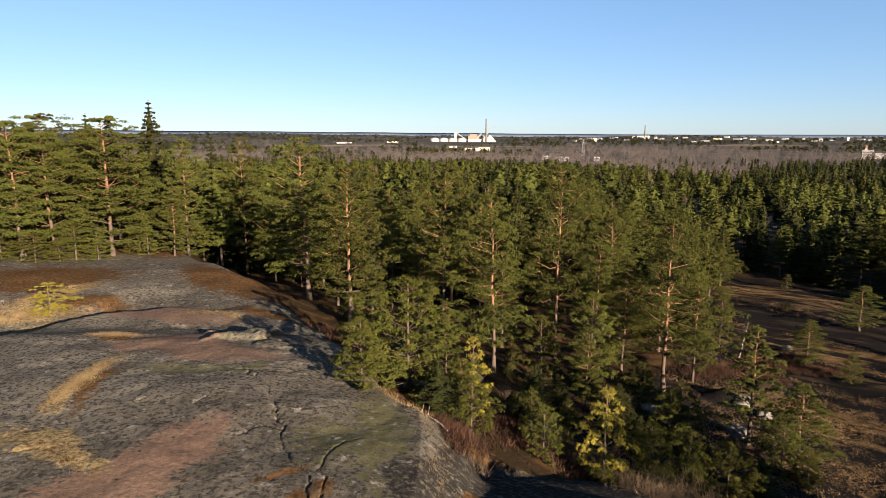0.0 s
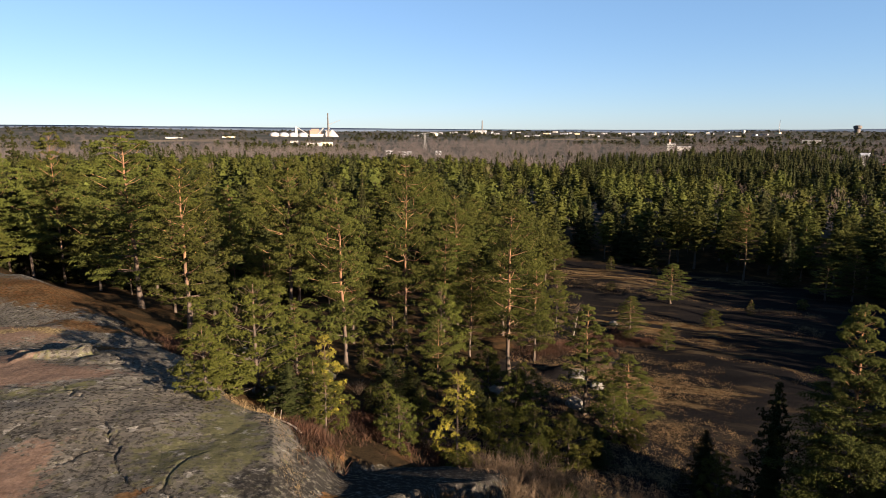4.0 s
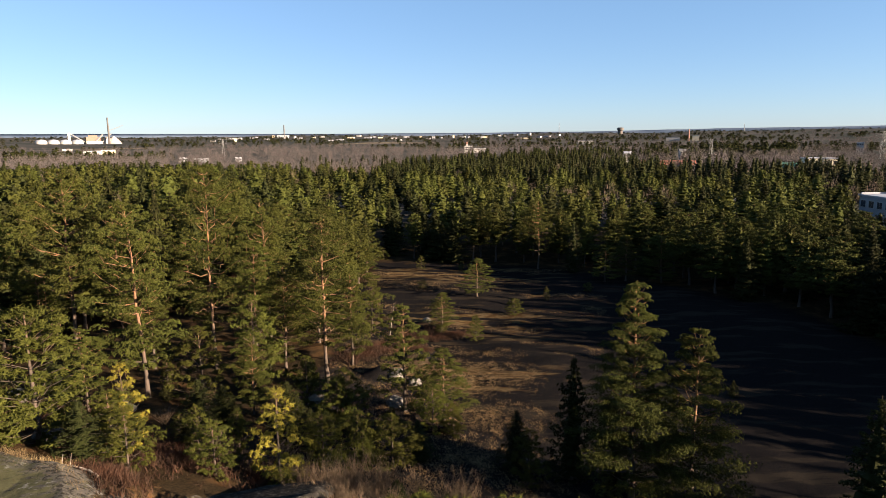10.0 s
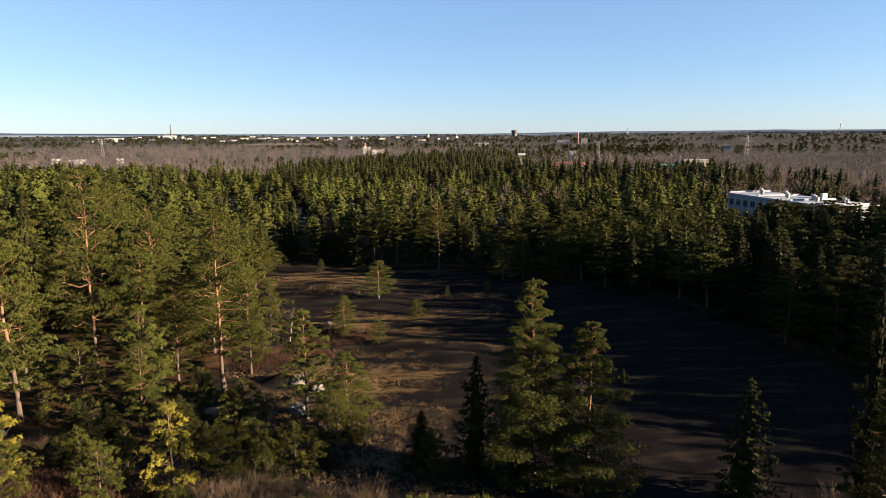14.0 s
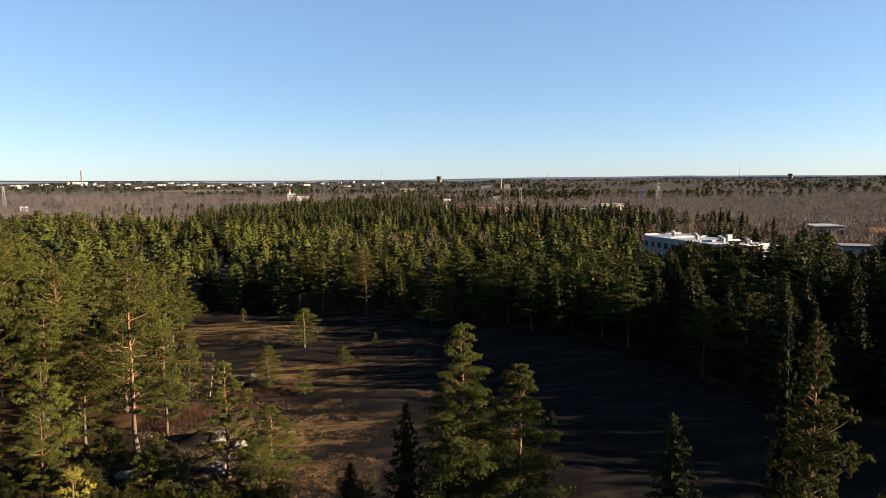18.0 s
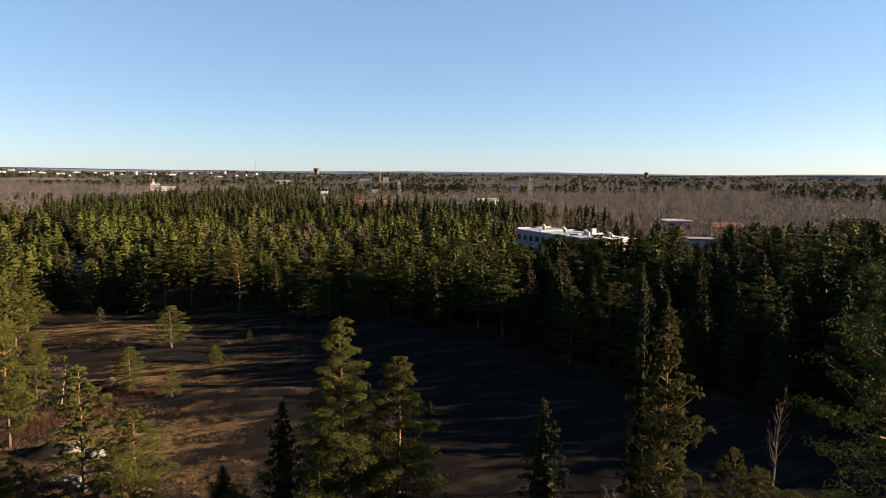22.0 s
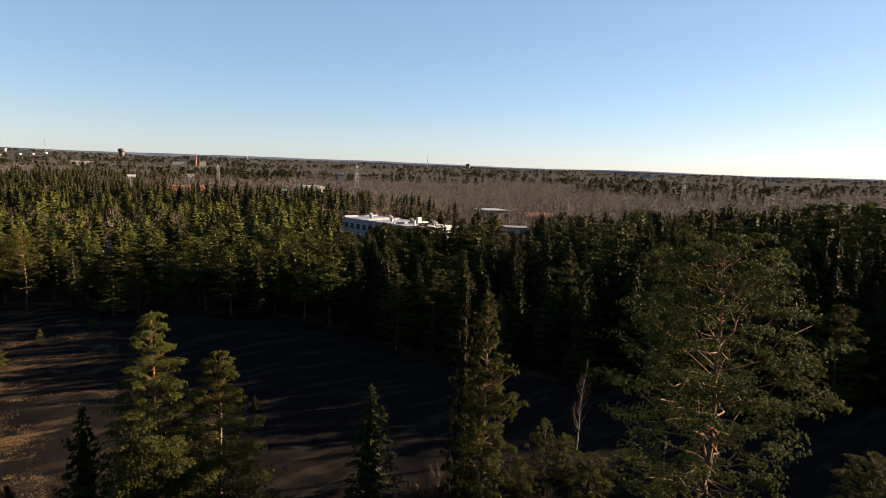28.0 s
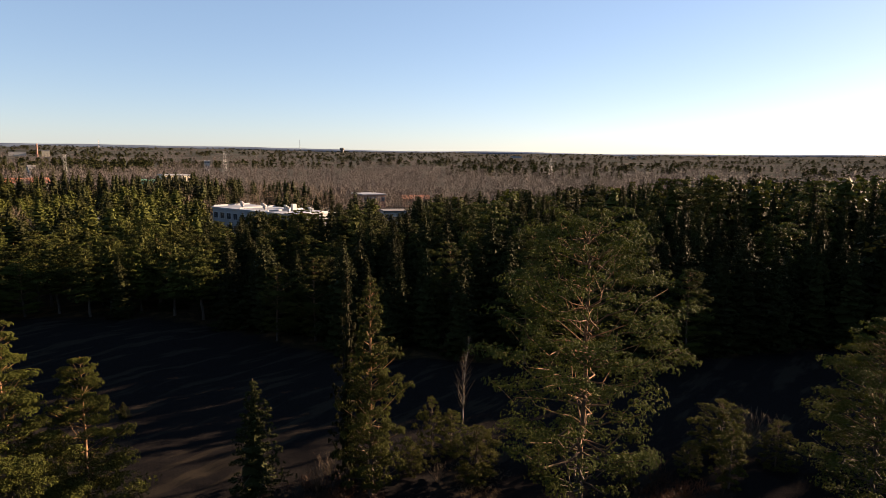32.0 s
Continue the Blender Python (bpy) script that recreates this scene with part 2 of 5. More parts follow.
def ground_height(x, y):
    x, y = np.asarray(x, float), np.asarray(y, float)
    r = np.hypot(x, y)
    s = edge_distance(x, y) + 0.9 * rough(x, y, 9, 5, 3)
    top = 10 + 0.35 * rough(x, y, 14, 2, 3) + 0.02 * np.clip(-s, 0, 30) - 0.7 * ramp(y, 36, 42) * (x < 0)
    slope = np.interp(s, [-6, 0, 1.2, 4, 12, 20, 27, 34], [0, -0.35, -1.15, -2.8, -6.6, -8.9, -9.7, -10])
    z = top + slope
    far = ramp(r, 105, 190)
    z = z * (1 - far)
    z = z + 0.5 * rough(x, y, 20, 8, 4) * ramp(s, 4, 14) + 0.12 * rough(x, y, 2.5, 9, 3) * ramp(s, 1, 6)
    az = np.degrees(np.arctan2(x, y))
    rim = EYE + 4600 * np.tan(np.radians(np.interp(az, HORIZON_AZ, HORIZON_UP))) + 7 * rough(az * 10, r / 50, 60, 3, 3)
    return z + ramp(r, 900, 4600) * rim


def line_distance(x, y, points):
    """Metres from a line of straight pieces on the plan."""
    best = np.full(np.shape(x), 1e9)
    for (ax, ay), (bx, by) in zip(points, points[1:]):
        dx, dy = bx - ax, by - ay
        t = np.clip(((x - ax) * dx + (y - ay) * dy) / (dx * dx + dy * dy), 0, 1)
        best = np.minimum(best, np.hypot(x - ax - t * dx, y - ay - t * dy))
    return best


def blob(x, y, cx, cy, rx, ry, turn=0.0):
    """A soft round mask: 1 inside, 0 outside."""
    c, s = math.cos(radians(turn)), math.sin(radians(turn))
    u, v = (x - cx) * c + (y - cy) * s, -(x - cx) * s + (y - cy) * c
    return 1 - ramp(np.hypot(u / rx, v / ry), 0.35, 1.5)


def set_mesh(name, verts, faces, materials, index=None, smooth=False, tint=None):
    """A mesh of triangles or of quads, from arrays."""
    me = bpy.data.meshes.new(name)
    verts, faces = np.asarray(verts, np.float32), np.asarray(faces, np.int32)
    count, sides = faces.shape
    me.vertices.add(len(verts))
    me.vertices.foreach_set("co", verts.ravel())
    me.loops.add(count * sides)
    me.loops.foreach_set("vertex_index", faces.ravel())
    me.polygons.add(count)
    me.polygons.foreach_set("loop_start", np.arange(count, dtype=np.int32) * sides)
    for m in materials:
        me.materials.append(m)
    if index is not None:
        me.polygons.foreach_set("material_index", np.asarray(index, np.int32))
    me.polygons.foreach_set("use_smooth", np.full(count, smooth))
    if tint is not None:
        me.attributes.new("tint", "FLOAT", "POINT").data.foreach_set("value", np.asarray(tint, np.float32))
    me.update(calc_edges=True)
    return me


def in_clearing(x, y):
    """Whether a place lies on the open ground below the rock."""
    az, r = np.degrees(np.arctan2(x, y)), np.hypot(x, y)
    outer = np.interp(az, [14, 22, 25, 40, 50, 60, 66, 72, 80, 90, 100, 106, 112, 118, 129, 140, 150], [40, 66, 113, 108, 98, 90, 82, 72, 66, 66, 68, 70, 80, 88, 92, 92, 60])
    return (az > 12) & (az < 150) & (r < outer)


def open_land(x, y):
    """Fields and clearings among the woods of the plain: 1 inside."""
    return ramp(rough(x, y, 420, 64, 2), 0.92, 1.0) * ramp(np.hypot(x, y), 500, 700) * (1 - ramp(np.degrees(np.arctan2(x, y)), 48, 54))


def build_ground():
    az = np.concatenate([np.arange(-40, -24, 0.22), np.arange(-24, 3, 0.11), np.arange(3, 6, 0.2), np.arange(6, 126, 0.8), np.arange(126, 320, 4)])
    r = np.concatenate([np.concatenate([[-0.6], np.arange(0.5, 17, 1.0)]), np.arange(17, 34, 0.09), np.arange(34, 46, 0.14), np.arange(46, 76, 0.4), np.arange(76, 200, 2.0), np.geomspace(200, 4950, 60)])
    a, rr = np.meshgrid(np.radians(az), r, indexing="ij")
    x, y = rr * np.sin(a), rr * np.cos(a)
    s = edge_distance(x, y) + 0.9 * rough(x, y, 9, 5, 3)
    z = ground_height(x, y)
    near = 1 - ramp(rr, 55, 85)
    rock = (1 - ramp(s, 0.2, 2.2)) * (1 - ramp(rr, 78, 92))
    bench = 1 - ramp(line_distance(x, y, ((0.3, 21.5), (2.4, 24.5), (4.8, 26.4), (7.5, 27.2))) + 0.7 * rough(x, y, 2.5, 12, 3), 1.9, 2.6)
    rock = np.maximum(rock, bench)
    # worn relief of the rock, its joints and steps
    z += near * rock * (0.075 * rough(x, y, 3.0, 21, 3) + 0.026 * rough(x, y, 1.1, 22, 2) + 0.018 * rough(x, y, 0.5, 23, 3))
    shelf = bench * ramp(s, 1.8, 3.2)
    z = z * (1 - shelf) + shelf * (7.2 - 0.12 * (x - 2.5) - 0.36 * (y - 24.8))
    z += near * rock * 0.16 * np.abs(rough(x, y, 5.5, 24, 2))
    wx, wy = x + 0.45 * rough(x, y, 1.5, 31, 5), y + 0.45 * rough(x, y, 1.5, 32, 5)
    joints = (
        (((-10.2, 31.3), (-8.8, 29.0), (-7.3, 26.2), (-6.9, 24.7), (-5.9, 22.9), (-5.2, 20.8), (-5.0, 18.5)), 0.036, 0.120),
        (((-6.9, 24.7), (-7.7, 24.7), (-8.0, 23.9), (-8.5, 23.5)), 0.036, 0.098),
        (((-7.3, 25.9), (-5.7, 26.7), (-4.5, 27.2), (-2.8, 27.3)), 0.032, 0.053),
        (((-3.2, 24.0), (-4.0, 23.7), (-4.3, 22.0), (-4.7, 21.2), (-4.6, 20.0), (-5.4, 18.0)), 0.032, 0.083),
        (((-3.9, 26.0), (-2.9, 26.3), (-2.0, 26.1)), 0.032, 0.038),
        (((-9.0, 20.2), (-7.6, 21.0), (-6.4, 20.7)), 0.032, 0.045),
        (((-14.2, 33.0), (-11.6, 31.4), (-10.0, 30.9), (-7.0, 31.0), (-4.0, 30.2)), 0.036, 0.068),
        (((-13.6, 24.5), (-13.9, 27.0), (-13.2, 29.8)), 0.036, 0.038),
        (((-17.0, 20.0), (-16.2, 22.0), (-14.8, 23.4)), 0.036, 0.060),
        (((-19.0, 42.0), (-14.5, 40.4), (-11.5, 39.0), (-9.2, 36.0)), 0.12, 0.22),
    )
    for points, width, depth in joints:
        z -= near * depth * np.exp(-(line_distance(wx, wy, points) / width) ** 2)
    brow = np.minimum(x + 27.0 + 0.3 * (wx - x), np.interp(x, [-27.5, -26.5, -25, -23.4, -21, -15], [40, 42.9, 44.8, 46.4, 47.2, 47.0]) - y - 0.4 * (wy - y))
    z -= np.interp(x, [-28, -24, -16, -13], [1.25, 0.7, 0.15, 0.0]) * (1 - ramp(brow, -0.12, 0.12)) * (1 - ramp(-brow, 2.0, 11.0)) * ramp(y, 30, 36)
    bu, bv = (wx + 12.9) * 0.99 + (wy - 38.2) * 0.14, (wy - 38.2) * 0.99 - (wx + 12.9) * 0.14
    z += (0.36 + 0.12 * rough(x, y, 1.1, 41, 3) + 0.10 * bu) * (1 - ramp(np.maximum(np.abs(bu + 0.25 * bv) / 2.3, np.abs(bv - 0.2 * bu) / 1.5), 0.62, 1.0)) + 0.10 * (1 - ramp(np.hypot((wx + 10.0) / 1.6, (wy - 36.0) / 0.9), 0.7, 1.1))
    for cx, cy, size in ((1.5, 38, 1.4), (24, 50, 1.6), (29, 53, 1.5)):
        z += 0.5 * size * blob(x, y, cx, cy, size, size * 0.8)
    px, py = x, y
    x, y = x + 0.9 * rough(px, py, 3.2, 71, 5), y + 0.9 * rough(px, py, 3.2, 72, 5)
    pink = np.maximum.reduce([
        blob(x, y, -21.0, 45.5, 7, 2.3, -15), blob(x, y, -13.5, 34.6, 5.6, 1.7, -10), blob(x, y, -15.8, 37.0, 2.6, 1.6, 20),
        blob(x, y, -11.2, 21.4, 4.8, 1.9, 59), blob(x, y, -13.2, 18.4, 2.5, 1.2, 40), blob(x, y, -18.2, 35.0, 1.6, 1.0, 0)]) * rock
    straw = np.maximum.reduce([
        blob(x, y, -17.5, 29.2, 3.6, 0.55, 93), blob(x, y, -20.4, 37.2, 1.6, 0.8, 5), blob(x, y, -32.0, 50.5, 5, 1.5, 75), blob(x, y, -31.0, 46.5, 3.4, 1.5, 20),
        blob(x, y, -30.0, 43.0, 3.0, 1.5, 35), blob(x, y, -15.2, 22.4, 3.0, 1.0, -31), blob(x, y, -16.5, 45.0, 2.4, 0.7, -30) * 0.8])
    rust = np.maximum.reduce([
        blob(x, y, -11.6, 40.4, 1.9, 0.8, -45), blob(x, y, -14, 46.5, 4, 1.5, -35), blob(x, y, -20.5, 58, 9, 3.2, -48), blob(x, y, -36.5, 56, 7, 6, 20),
        blob(x, y, -37, 74, 8, 5, 0), blob(x, y, -5.8, 21.3, 0.7, 0.25, 20), 0.7 * blob(x, y, -4.6, 20.3, 0.8, 0.3, 60), blob(x, y, 1.0, 22.3, 0.9, 0.5, 0),
        blob(x, y, -16.6, 28.4, 3.4, 0.5, 90) * 0.9, blob(x, y, -14.4, 21.6, 2.4, 0.5, -31) * 0.45, blob(x, y, -19.6, 36.2, 1.6, 0.6, 0) * 0.9, blob(x, y, -28, 49, 3, 1.6, 40)])
    x, y = px, py
    rim_grass = np.exp(-((s - 0.9) / 0.3) ** 2) * (y > 10) * (1 - ramp(rr, 40, 60))
    rust = np.maximum(rust, 0.55 * np.exp(-((s - 3.4) / 1.6) ** 2) * (1 - bench) * (1 - ramp(rr, 50, 60)))
    straw = np.maximum(straw, 0.16 * rim_grass)
    lichen = np.maximum.reduce([blob(x, y, -2.6, 25, 1.3, 5, 5), 0.8 * blob(x, y, -4.2, 24.2, 2.2, 2.4, 0), blob(x, y, -10.1, 31.4, 1.3, 0.5, 30), 0.7 * blob(x, y, -13, 31, 3.4, 1, 0), 0.4 * blob(x, y, -12.4, 37, 2.4, 1.0, 0)]) * (1 - bench)
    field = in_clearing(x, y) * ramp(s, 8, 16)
    # Turf marks the sunlit, grassier part; strips elsewhere get the painted shade.
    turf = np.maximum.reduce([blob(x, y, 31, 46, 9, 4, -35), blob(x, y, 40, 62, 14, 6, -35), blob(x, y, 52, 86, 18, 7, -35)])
    na, nr = x.shape
    i, k = np.meshgrid(np.arange(na), np.arange(nr - 1), indexing="ij")
    j = (i + 1) % na
    faces = np.stack([i * nr + k, i * nr + k + 1, j * nr + k + 1, j * nr + k], -1).reshape(-1, 4)
    me = set_mesh("ground", np.stack([x, y, z], -1).reshape(-1, 3), faces, [GROUND], smooth=True)
    # The bench and near-rock mask carries painted shade.
    for key, mask in (("near", 1 - ramp(rr, 120, 200)), ("lichen", lichen), ("stone_shade", np.maximum(bench, 0.42 * blob(x, y, -6.5, 22.0, 9, 6, 0))), ("rock", rock), ("pink", pink), ("straw", straw), ("rust", rust), ("field", field), ("turf", turf), ("meadow", open_land(x, y))):
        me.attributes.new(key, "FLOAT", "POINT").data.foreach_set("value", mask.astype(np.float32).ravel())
    return tagged(new("ground", me), "bare grey rock hill above a peaty clearing and plain", "ground", kind="structure")


build_ground()


def build_hills():
    """Wooded hills all round the skyline past the plain, haze painted into their blue."""
    az = np.arange(-180, 180, 0.25)
    up = np.interp(az, HORIZON_AZ, HORIZON_UP) + 0.13 + 0.05 * rough(az, az * 0, 9, 51, 4) + 0.07 * np.interp(az, [-40, -20, 5, 40, 68, 74, 90], [1.6, 1.4, 1.0, 0.6, 1.6, 0.6, 0.5])
    rows = []
    for r, share in ((4800, -0.6), (4860, 0.55), (4900, 1.0), (4940, -0.6)):
        z = EYE + r * np.tan(np.radians(up * share if share > 0 else share + 0 * up))
        rows.append(np.stack([r * np.sin(np.radians(az)), r * np.cos(np.radians(az)), z], -1))
    verts = np.stack(rows, 1).reshape(-1, 3)
    i, k = np.meshgrid(np.arange(len(az)), np.arange(3), indexing="ij")
    j = (i + 1) % len(az)
    faces = np.stack([i * 4 + k, i * 4 + k + 1, j * 4 + k + 1, j * 4 + k], -1).reshape(-1, 4)
    n = Nodes("hazed_far_hills")
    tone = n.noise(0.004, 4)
    # Distance haze is painted into the base colour.
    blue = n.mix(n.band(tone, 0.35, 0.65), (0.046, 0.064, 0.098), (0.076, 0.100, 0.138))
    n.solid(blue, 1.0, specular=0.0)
    return tagged(new("backdrop", set_mesh("backdrop", verts, faces, [n.mat], smooth=True)), "wooded hills along the far skyline, blue haze painted in", "hills", kind="structure")


build_hills()

# ---- trees: shapes ----


def tube(points, radii, sides=5):
    points, radii = np.asarray(points, float), np.asarray(radii, float)
    way = np.gradient(points, axis=0)
    way /= np.linalg.norm(way, axis=1)[:, None] + 1e-9
    ref = np.where(np.abs(way[:, 2:3]) > 0.9, [[1.0, 0, 0]], [[0, 0, 1.0]])
    u = np.cross(way, ref)
    u /= np.linalg.norm(u, axis=1)[:, None] + 1e-9
    v = np.cross(way, u)
    ang = np.arange(sides) * 2 * np.pi / sides
    ring = points[:, None] + radii[:, None, None] * (np.cos(ang)[None, :, None] * u[:, None] + np.sin(ang)[None, :, None] * v[:, None])
    n = len(points)
    i, k = np.meshgrid(np.arange(n - 1), np.arange(sides), indexing="ij")
    k2 = (k + 1) % sides
    a, b, c, d = i * sides + k, i * sides + k2, (i + 1) * sides + k2, (i + 1) * sides + k
    faces = np.concatenate([np.stack([a, b, c], -1).reshape(-1, 3), np.stack([a, c, d], -1).reshape(-1, 3)])
    return ring.reshape(-1, 3), faces


def merge(pieces):
    verts, faces, base = [], [], 0
    for v, f in pieces:
        verts.append(v)
        faces.append(f + base)
        base += len(v)
    return np.concatenate(verts), np.concatenate(faces)


def tufts(rng, centres, outward, count, length, width, lift=0.45, loose=0.7, jitter=0.12):
    """Needle tufts: count pointed blades round each centre."""
    c = np.repeat(centres, count, 0)
    o = np.repeat(outward, count, 0)
    way = o * 0.8 + np.array([0, 0, lift]) + rng.normal(0, loose, c.shape)
    way /= np.linalg.norm(way, axis=1)[:, None]
    base = c + rng.normal(0, jitter, c.shape)
    side = np.cross(way, rng.normal(0, 1, c.shape))
    side /= np.linalg.norm(side, axis=1)[:, None] + 1e-9
    size = length * rng.uniform(0.7, 1.3, (len(c), 1))
    half = width * rng.uniform(0.7, 1.3, (len(c), 1)) / 2
    verts = np.stack([base - side * half, base + side * half, base + way * size], 1).reshape(-1, 3)
    return verts, np.arange(len(verts)).reshape(-1, 3)


def stars(rng, centres, facing, radii, points, tilt=0.34):
    """Spiky rosettes of needles, one at each centre, facing out of their tuft."""
    n, rim = len(centres), 2 * points
    face = facing + rng.normal(0, tilt, (n, 3))
    face /= np.linalg.norm(face, axis=1)[:, None]
    u = np.cross(face, rng.normal(0, 1, (n, 3)))
    u /= np.linalg.norm(u, axis=1)[:, None] + 1e-9
    v = np.cross(face, u)
    ang = rng.uniform(0, 6.28, (n, 1)) + np.arange(rim)[None] * 6.2832 / rim + rng.normal(0, 0.16, (n, rim))
    long = np.arange(rim)[None] % 2 == 0
    reach = radii[:, None] * np.where(long, rng.uniform(0.75, 1.25, (n, rim)), rng.uniform(0.18, 0.42, (n, rim)))
    lift = radii[:, None] * rng.uniform(-0.42, 0.12, (n, rim))
    ring = centres[:, None] + (np.cos(ang) * reach)[..., None] * u[:, None] + (np.sin(ang) * reach)[..., None] * v[:, None] + lift[..., None] * face[:, None]
    apex = centres + face * radii[:, None] * 0.22
    verts = np.concatenate([apex[:, None], ring], 1).reshape(-1, 3)
    base = np.arange(n)[:, None] * (rim + 1)
    k = np.arange(rim)[None]
    faces = np.stack([np.broadcast_to(base, (n, rim)), base + 1 + k, base + 1 + (k + 1) % rim], -1).reshape(-1, 3)
    return verts, faces


PROFILES = {
    "stand": ((0, 0.08, 0.25, 0.5, 0.75, 0.92, 1), (0.85, 1.0, 0.92, 0.66, 0.40, 0.19, 0.05)),
    "old": ((0, 0.12, 0.30, 0.55, 0.78, 0.92, 1), (0.50, 0.88, 1.0, 0.92, 0.68, 0.42, 0.14)),
    "pine": ((0, 0.12, 0.35, 0.62, 0.82, 0.94, 1), (0.60, 0.86, 1.0, 0.76, 0.48, 0.25, 0.07)),
    "young": ((0, 0.12, 0.35, 0.60, 0.82, 0.95, 1), (0.75, 1.0, 0.96, 0.66, 0.38, 0.17, 0.04)),
    "spruce": ((0, 0.10, 0.30, 0.60, 0.85, 1), (0.80, 1.0, 0.84, 0.48, 0.18, 0.015)),
}


def flakes(rng, centres, facing, radii):
    """One leaf-like flake at each centre, facing out of its tuft."""
    n = len(centres)
    face = facing + rng.normal(0, 0.45, (n, 3))
    face /= np.linalg.norm(face, axis=1)[:, None]
    u = np.cross(face, rng.normal(0, 1, (n, 3)))
    u /= np.linalg.norm(u, axis=1)[:, None] + 1e-9
    v = np.cross(face, u)
    r = radii[:, None]
    verts = np.stack([centres + u * r * 1.5, centres - u * r * 0.6 + v * r * 0.95, centres - u * r * 0.6 - v * r * 0.95], 1).reshape(-1, 3)
    return verts, np.arange(len(verts)).reshape(-1, 3)


def inner_crown(rng, axis, spread, start, form, sides):
    """The close inner mass of a crown: ragged tiers round the trunk."""
    h = axis[-1, 2]
    tiers = sides + 2
    rings = []
    for k in range(tiers * 2):
        v = (k + 0.5) / (tiers * 2)
        z = h * (start + (1 - start) * v * 0.98)
        r = spread * float(np.interp(v, *PROFILES[form])) * (1.0 if k % 2 == 0 else 0.62) * rng.uniform(0.75, 1.15, sides)
        ang = np.arange(sides) * 6.2832 / sides + rng.normal(0, 0.1, sides) + 0.4 * (k // 2)
        x, y = np.interp(z, axis[:, 2], axis[:, 0]), np.interp(z, axis[:, 2], axis[:, 1])
        rings.append(np.column_stack([x + np.cos(ang) * r, y + np.sin(ang) * r, z + rng.normal(0, 0.012 * h, sides)]))
    verts = np.concatenate(rings)
    i, k = np.meshgrid(np.arange(len(rings) - 1), np.arange(sides), indexing="ij")
    k2 = (k + 1) % sides
    a, b, c, d = i * sides + k, i * sides + k2, (i + 1) * sides + k2, (i + 1) * sides + k
    return verts, np.concatenate([np.stack([a, b, c], -1).reshape(-1, 3), np.stack([a, c, d], -1).reshape(-1, 3)])


def conifer(seed, h, spread, start, form, step=0.5, per_whorl=4, pads=2.0, clumps=4, blades=12, length=0.28, width=0.08, limb_points=4, limb_sides=3, bare_limbs=1.0, points=5, star=0.26, puff=1.0, core=0.0, sides=9):
    """Trunk with limbs, and the crown of needle pads, of a pine or a spruce, as arrays."""
    rng = np.random.default_rng(seed)
    u = np.linspace(0, 1, 9)
    bend = np.cumsum(rng.normal(0, 0.06 if form in ("pine", "old", "stand") else 0.02, (9, 2)), 0) * h / 13
    axis = np.column_stack([bend - bend[0], u * h])
    girth = 0.0115 * h * (1 - u) ** 0.75 + 0.012
    girth[0] *= 1.35
    wood, centres, outs = [tube(axis, girth, 6)], [], []
    z = start * h
    side_bias, lump, twist = rng.uniform(0, 6.28), rng.uniform(0, 6.28), rng.uniform(2, 5)
    flat = np.array([1, 1, {"spruce": 0.32, "young": 0.58, "pine": 0.44, "old": 0.45, "stand": 0.42}[form]])
    first = {"old": 0.40, "pine": 0.30, "stand": 0.24, "young": 0.14, "spruce": 0.15}[form]
    while z < h * 0.985:
        v = (z - start * h) / (h * (1 - start))
        reach = float(np.interp(v, *PROFILES[form]))
        if form == "spruce":
            rise, end = -0.35 + 0.75 * v, 0.18
        elif form == "young":
            rise, end = 0.05 + 0.75 * v, 0.28
        else:
            rise, end = -0.08 + (0.42 if form == "old" else 0.66) * v, 0.24
        reach *= rng.uniform(0.82, 1.12) if form != "spruce" else rng.uniform(0.9, 1.08)
        turn = rng.uniform(0, 6.28)
        n = max(2, per_whorl + int(rng.integers(-1, 2)))
        for k in range(n):
            ang = turn + k * 6.28 / n + rng.normal(0, 0.25)
            size = spread * reach * rng.uniform(0.68, 1.1) * (1 + 0.14 * math.cos(ang - side_bias) + 0.16 * math.sin(2 * ang + lump + twist * v))
            out = np.array([math.cos(ang), math.sin(ang), 0.0])
            cross = np.array([-out[1], out[0], 0])
            q = np.linspace(0, 1, limb_points)
            lift = (rise + rng.normal(0, 0.12)) * q + end * q ** 2
            foot = np.array([np.interp(z, axis[:, 2], axis[:, 0]), np.interp(z, axis[:, 2], axis[:, 1]), z])
            curve = foot + size * (q[:, None] * out + lift[:, None] * np.array([0, 0, 1.0]))
            curve[1:] += rng.normal(0, (0.06 if form == "old" else 0.035) * size, (limb_points - 1, 3))
            if rng.random() < bare_limbs:
                wood.append(tube(curve, np.interp(q, [0, 1], [0.0045 * h * (0.35 + 0.65 * (1 - v)), 0.008]), limb_sides))
            m = max(1, int(round(pads * size + rng.uniform(-0.4, 0.4))))
            pos = np.append(1 - (1 - first) * rng.uniform(0, 1, m - 1) ** 1.25, 0.98)
            mid = np.stack([np.interp(pos, q, curve[:, i]) for i in range(3)], -1)
            shift = size * 0.46 * np.sqrt(1.12 - pos) * rng.uniform(-1, 1, m)
            mid += shift[:, None] * cross
            wide = puff * min(0.62, (0.08 if form == "spruce" else 0.16) + 0.18 * size) * rng.uniform(0.7, 1.3, (m, 1))
            ball = rng.normal(0, 1, (m, clumps, 3))
            ball /= np.linalg.norm(ball, axis=2)[..., None]
            ball *= rng.uniform(0.6, 1.05, (m, clumps, 1))
            ball[..., 2] = np.abs(ball[..., 2]) * 1.2 - 0.25
            centres.append((mid[:, None] + ball * wide[:, None] * flat).reshape(-1, 3))
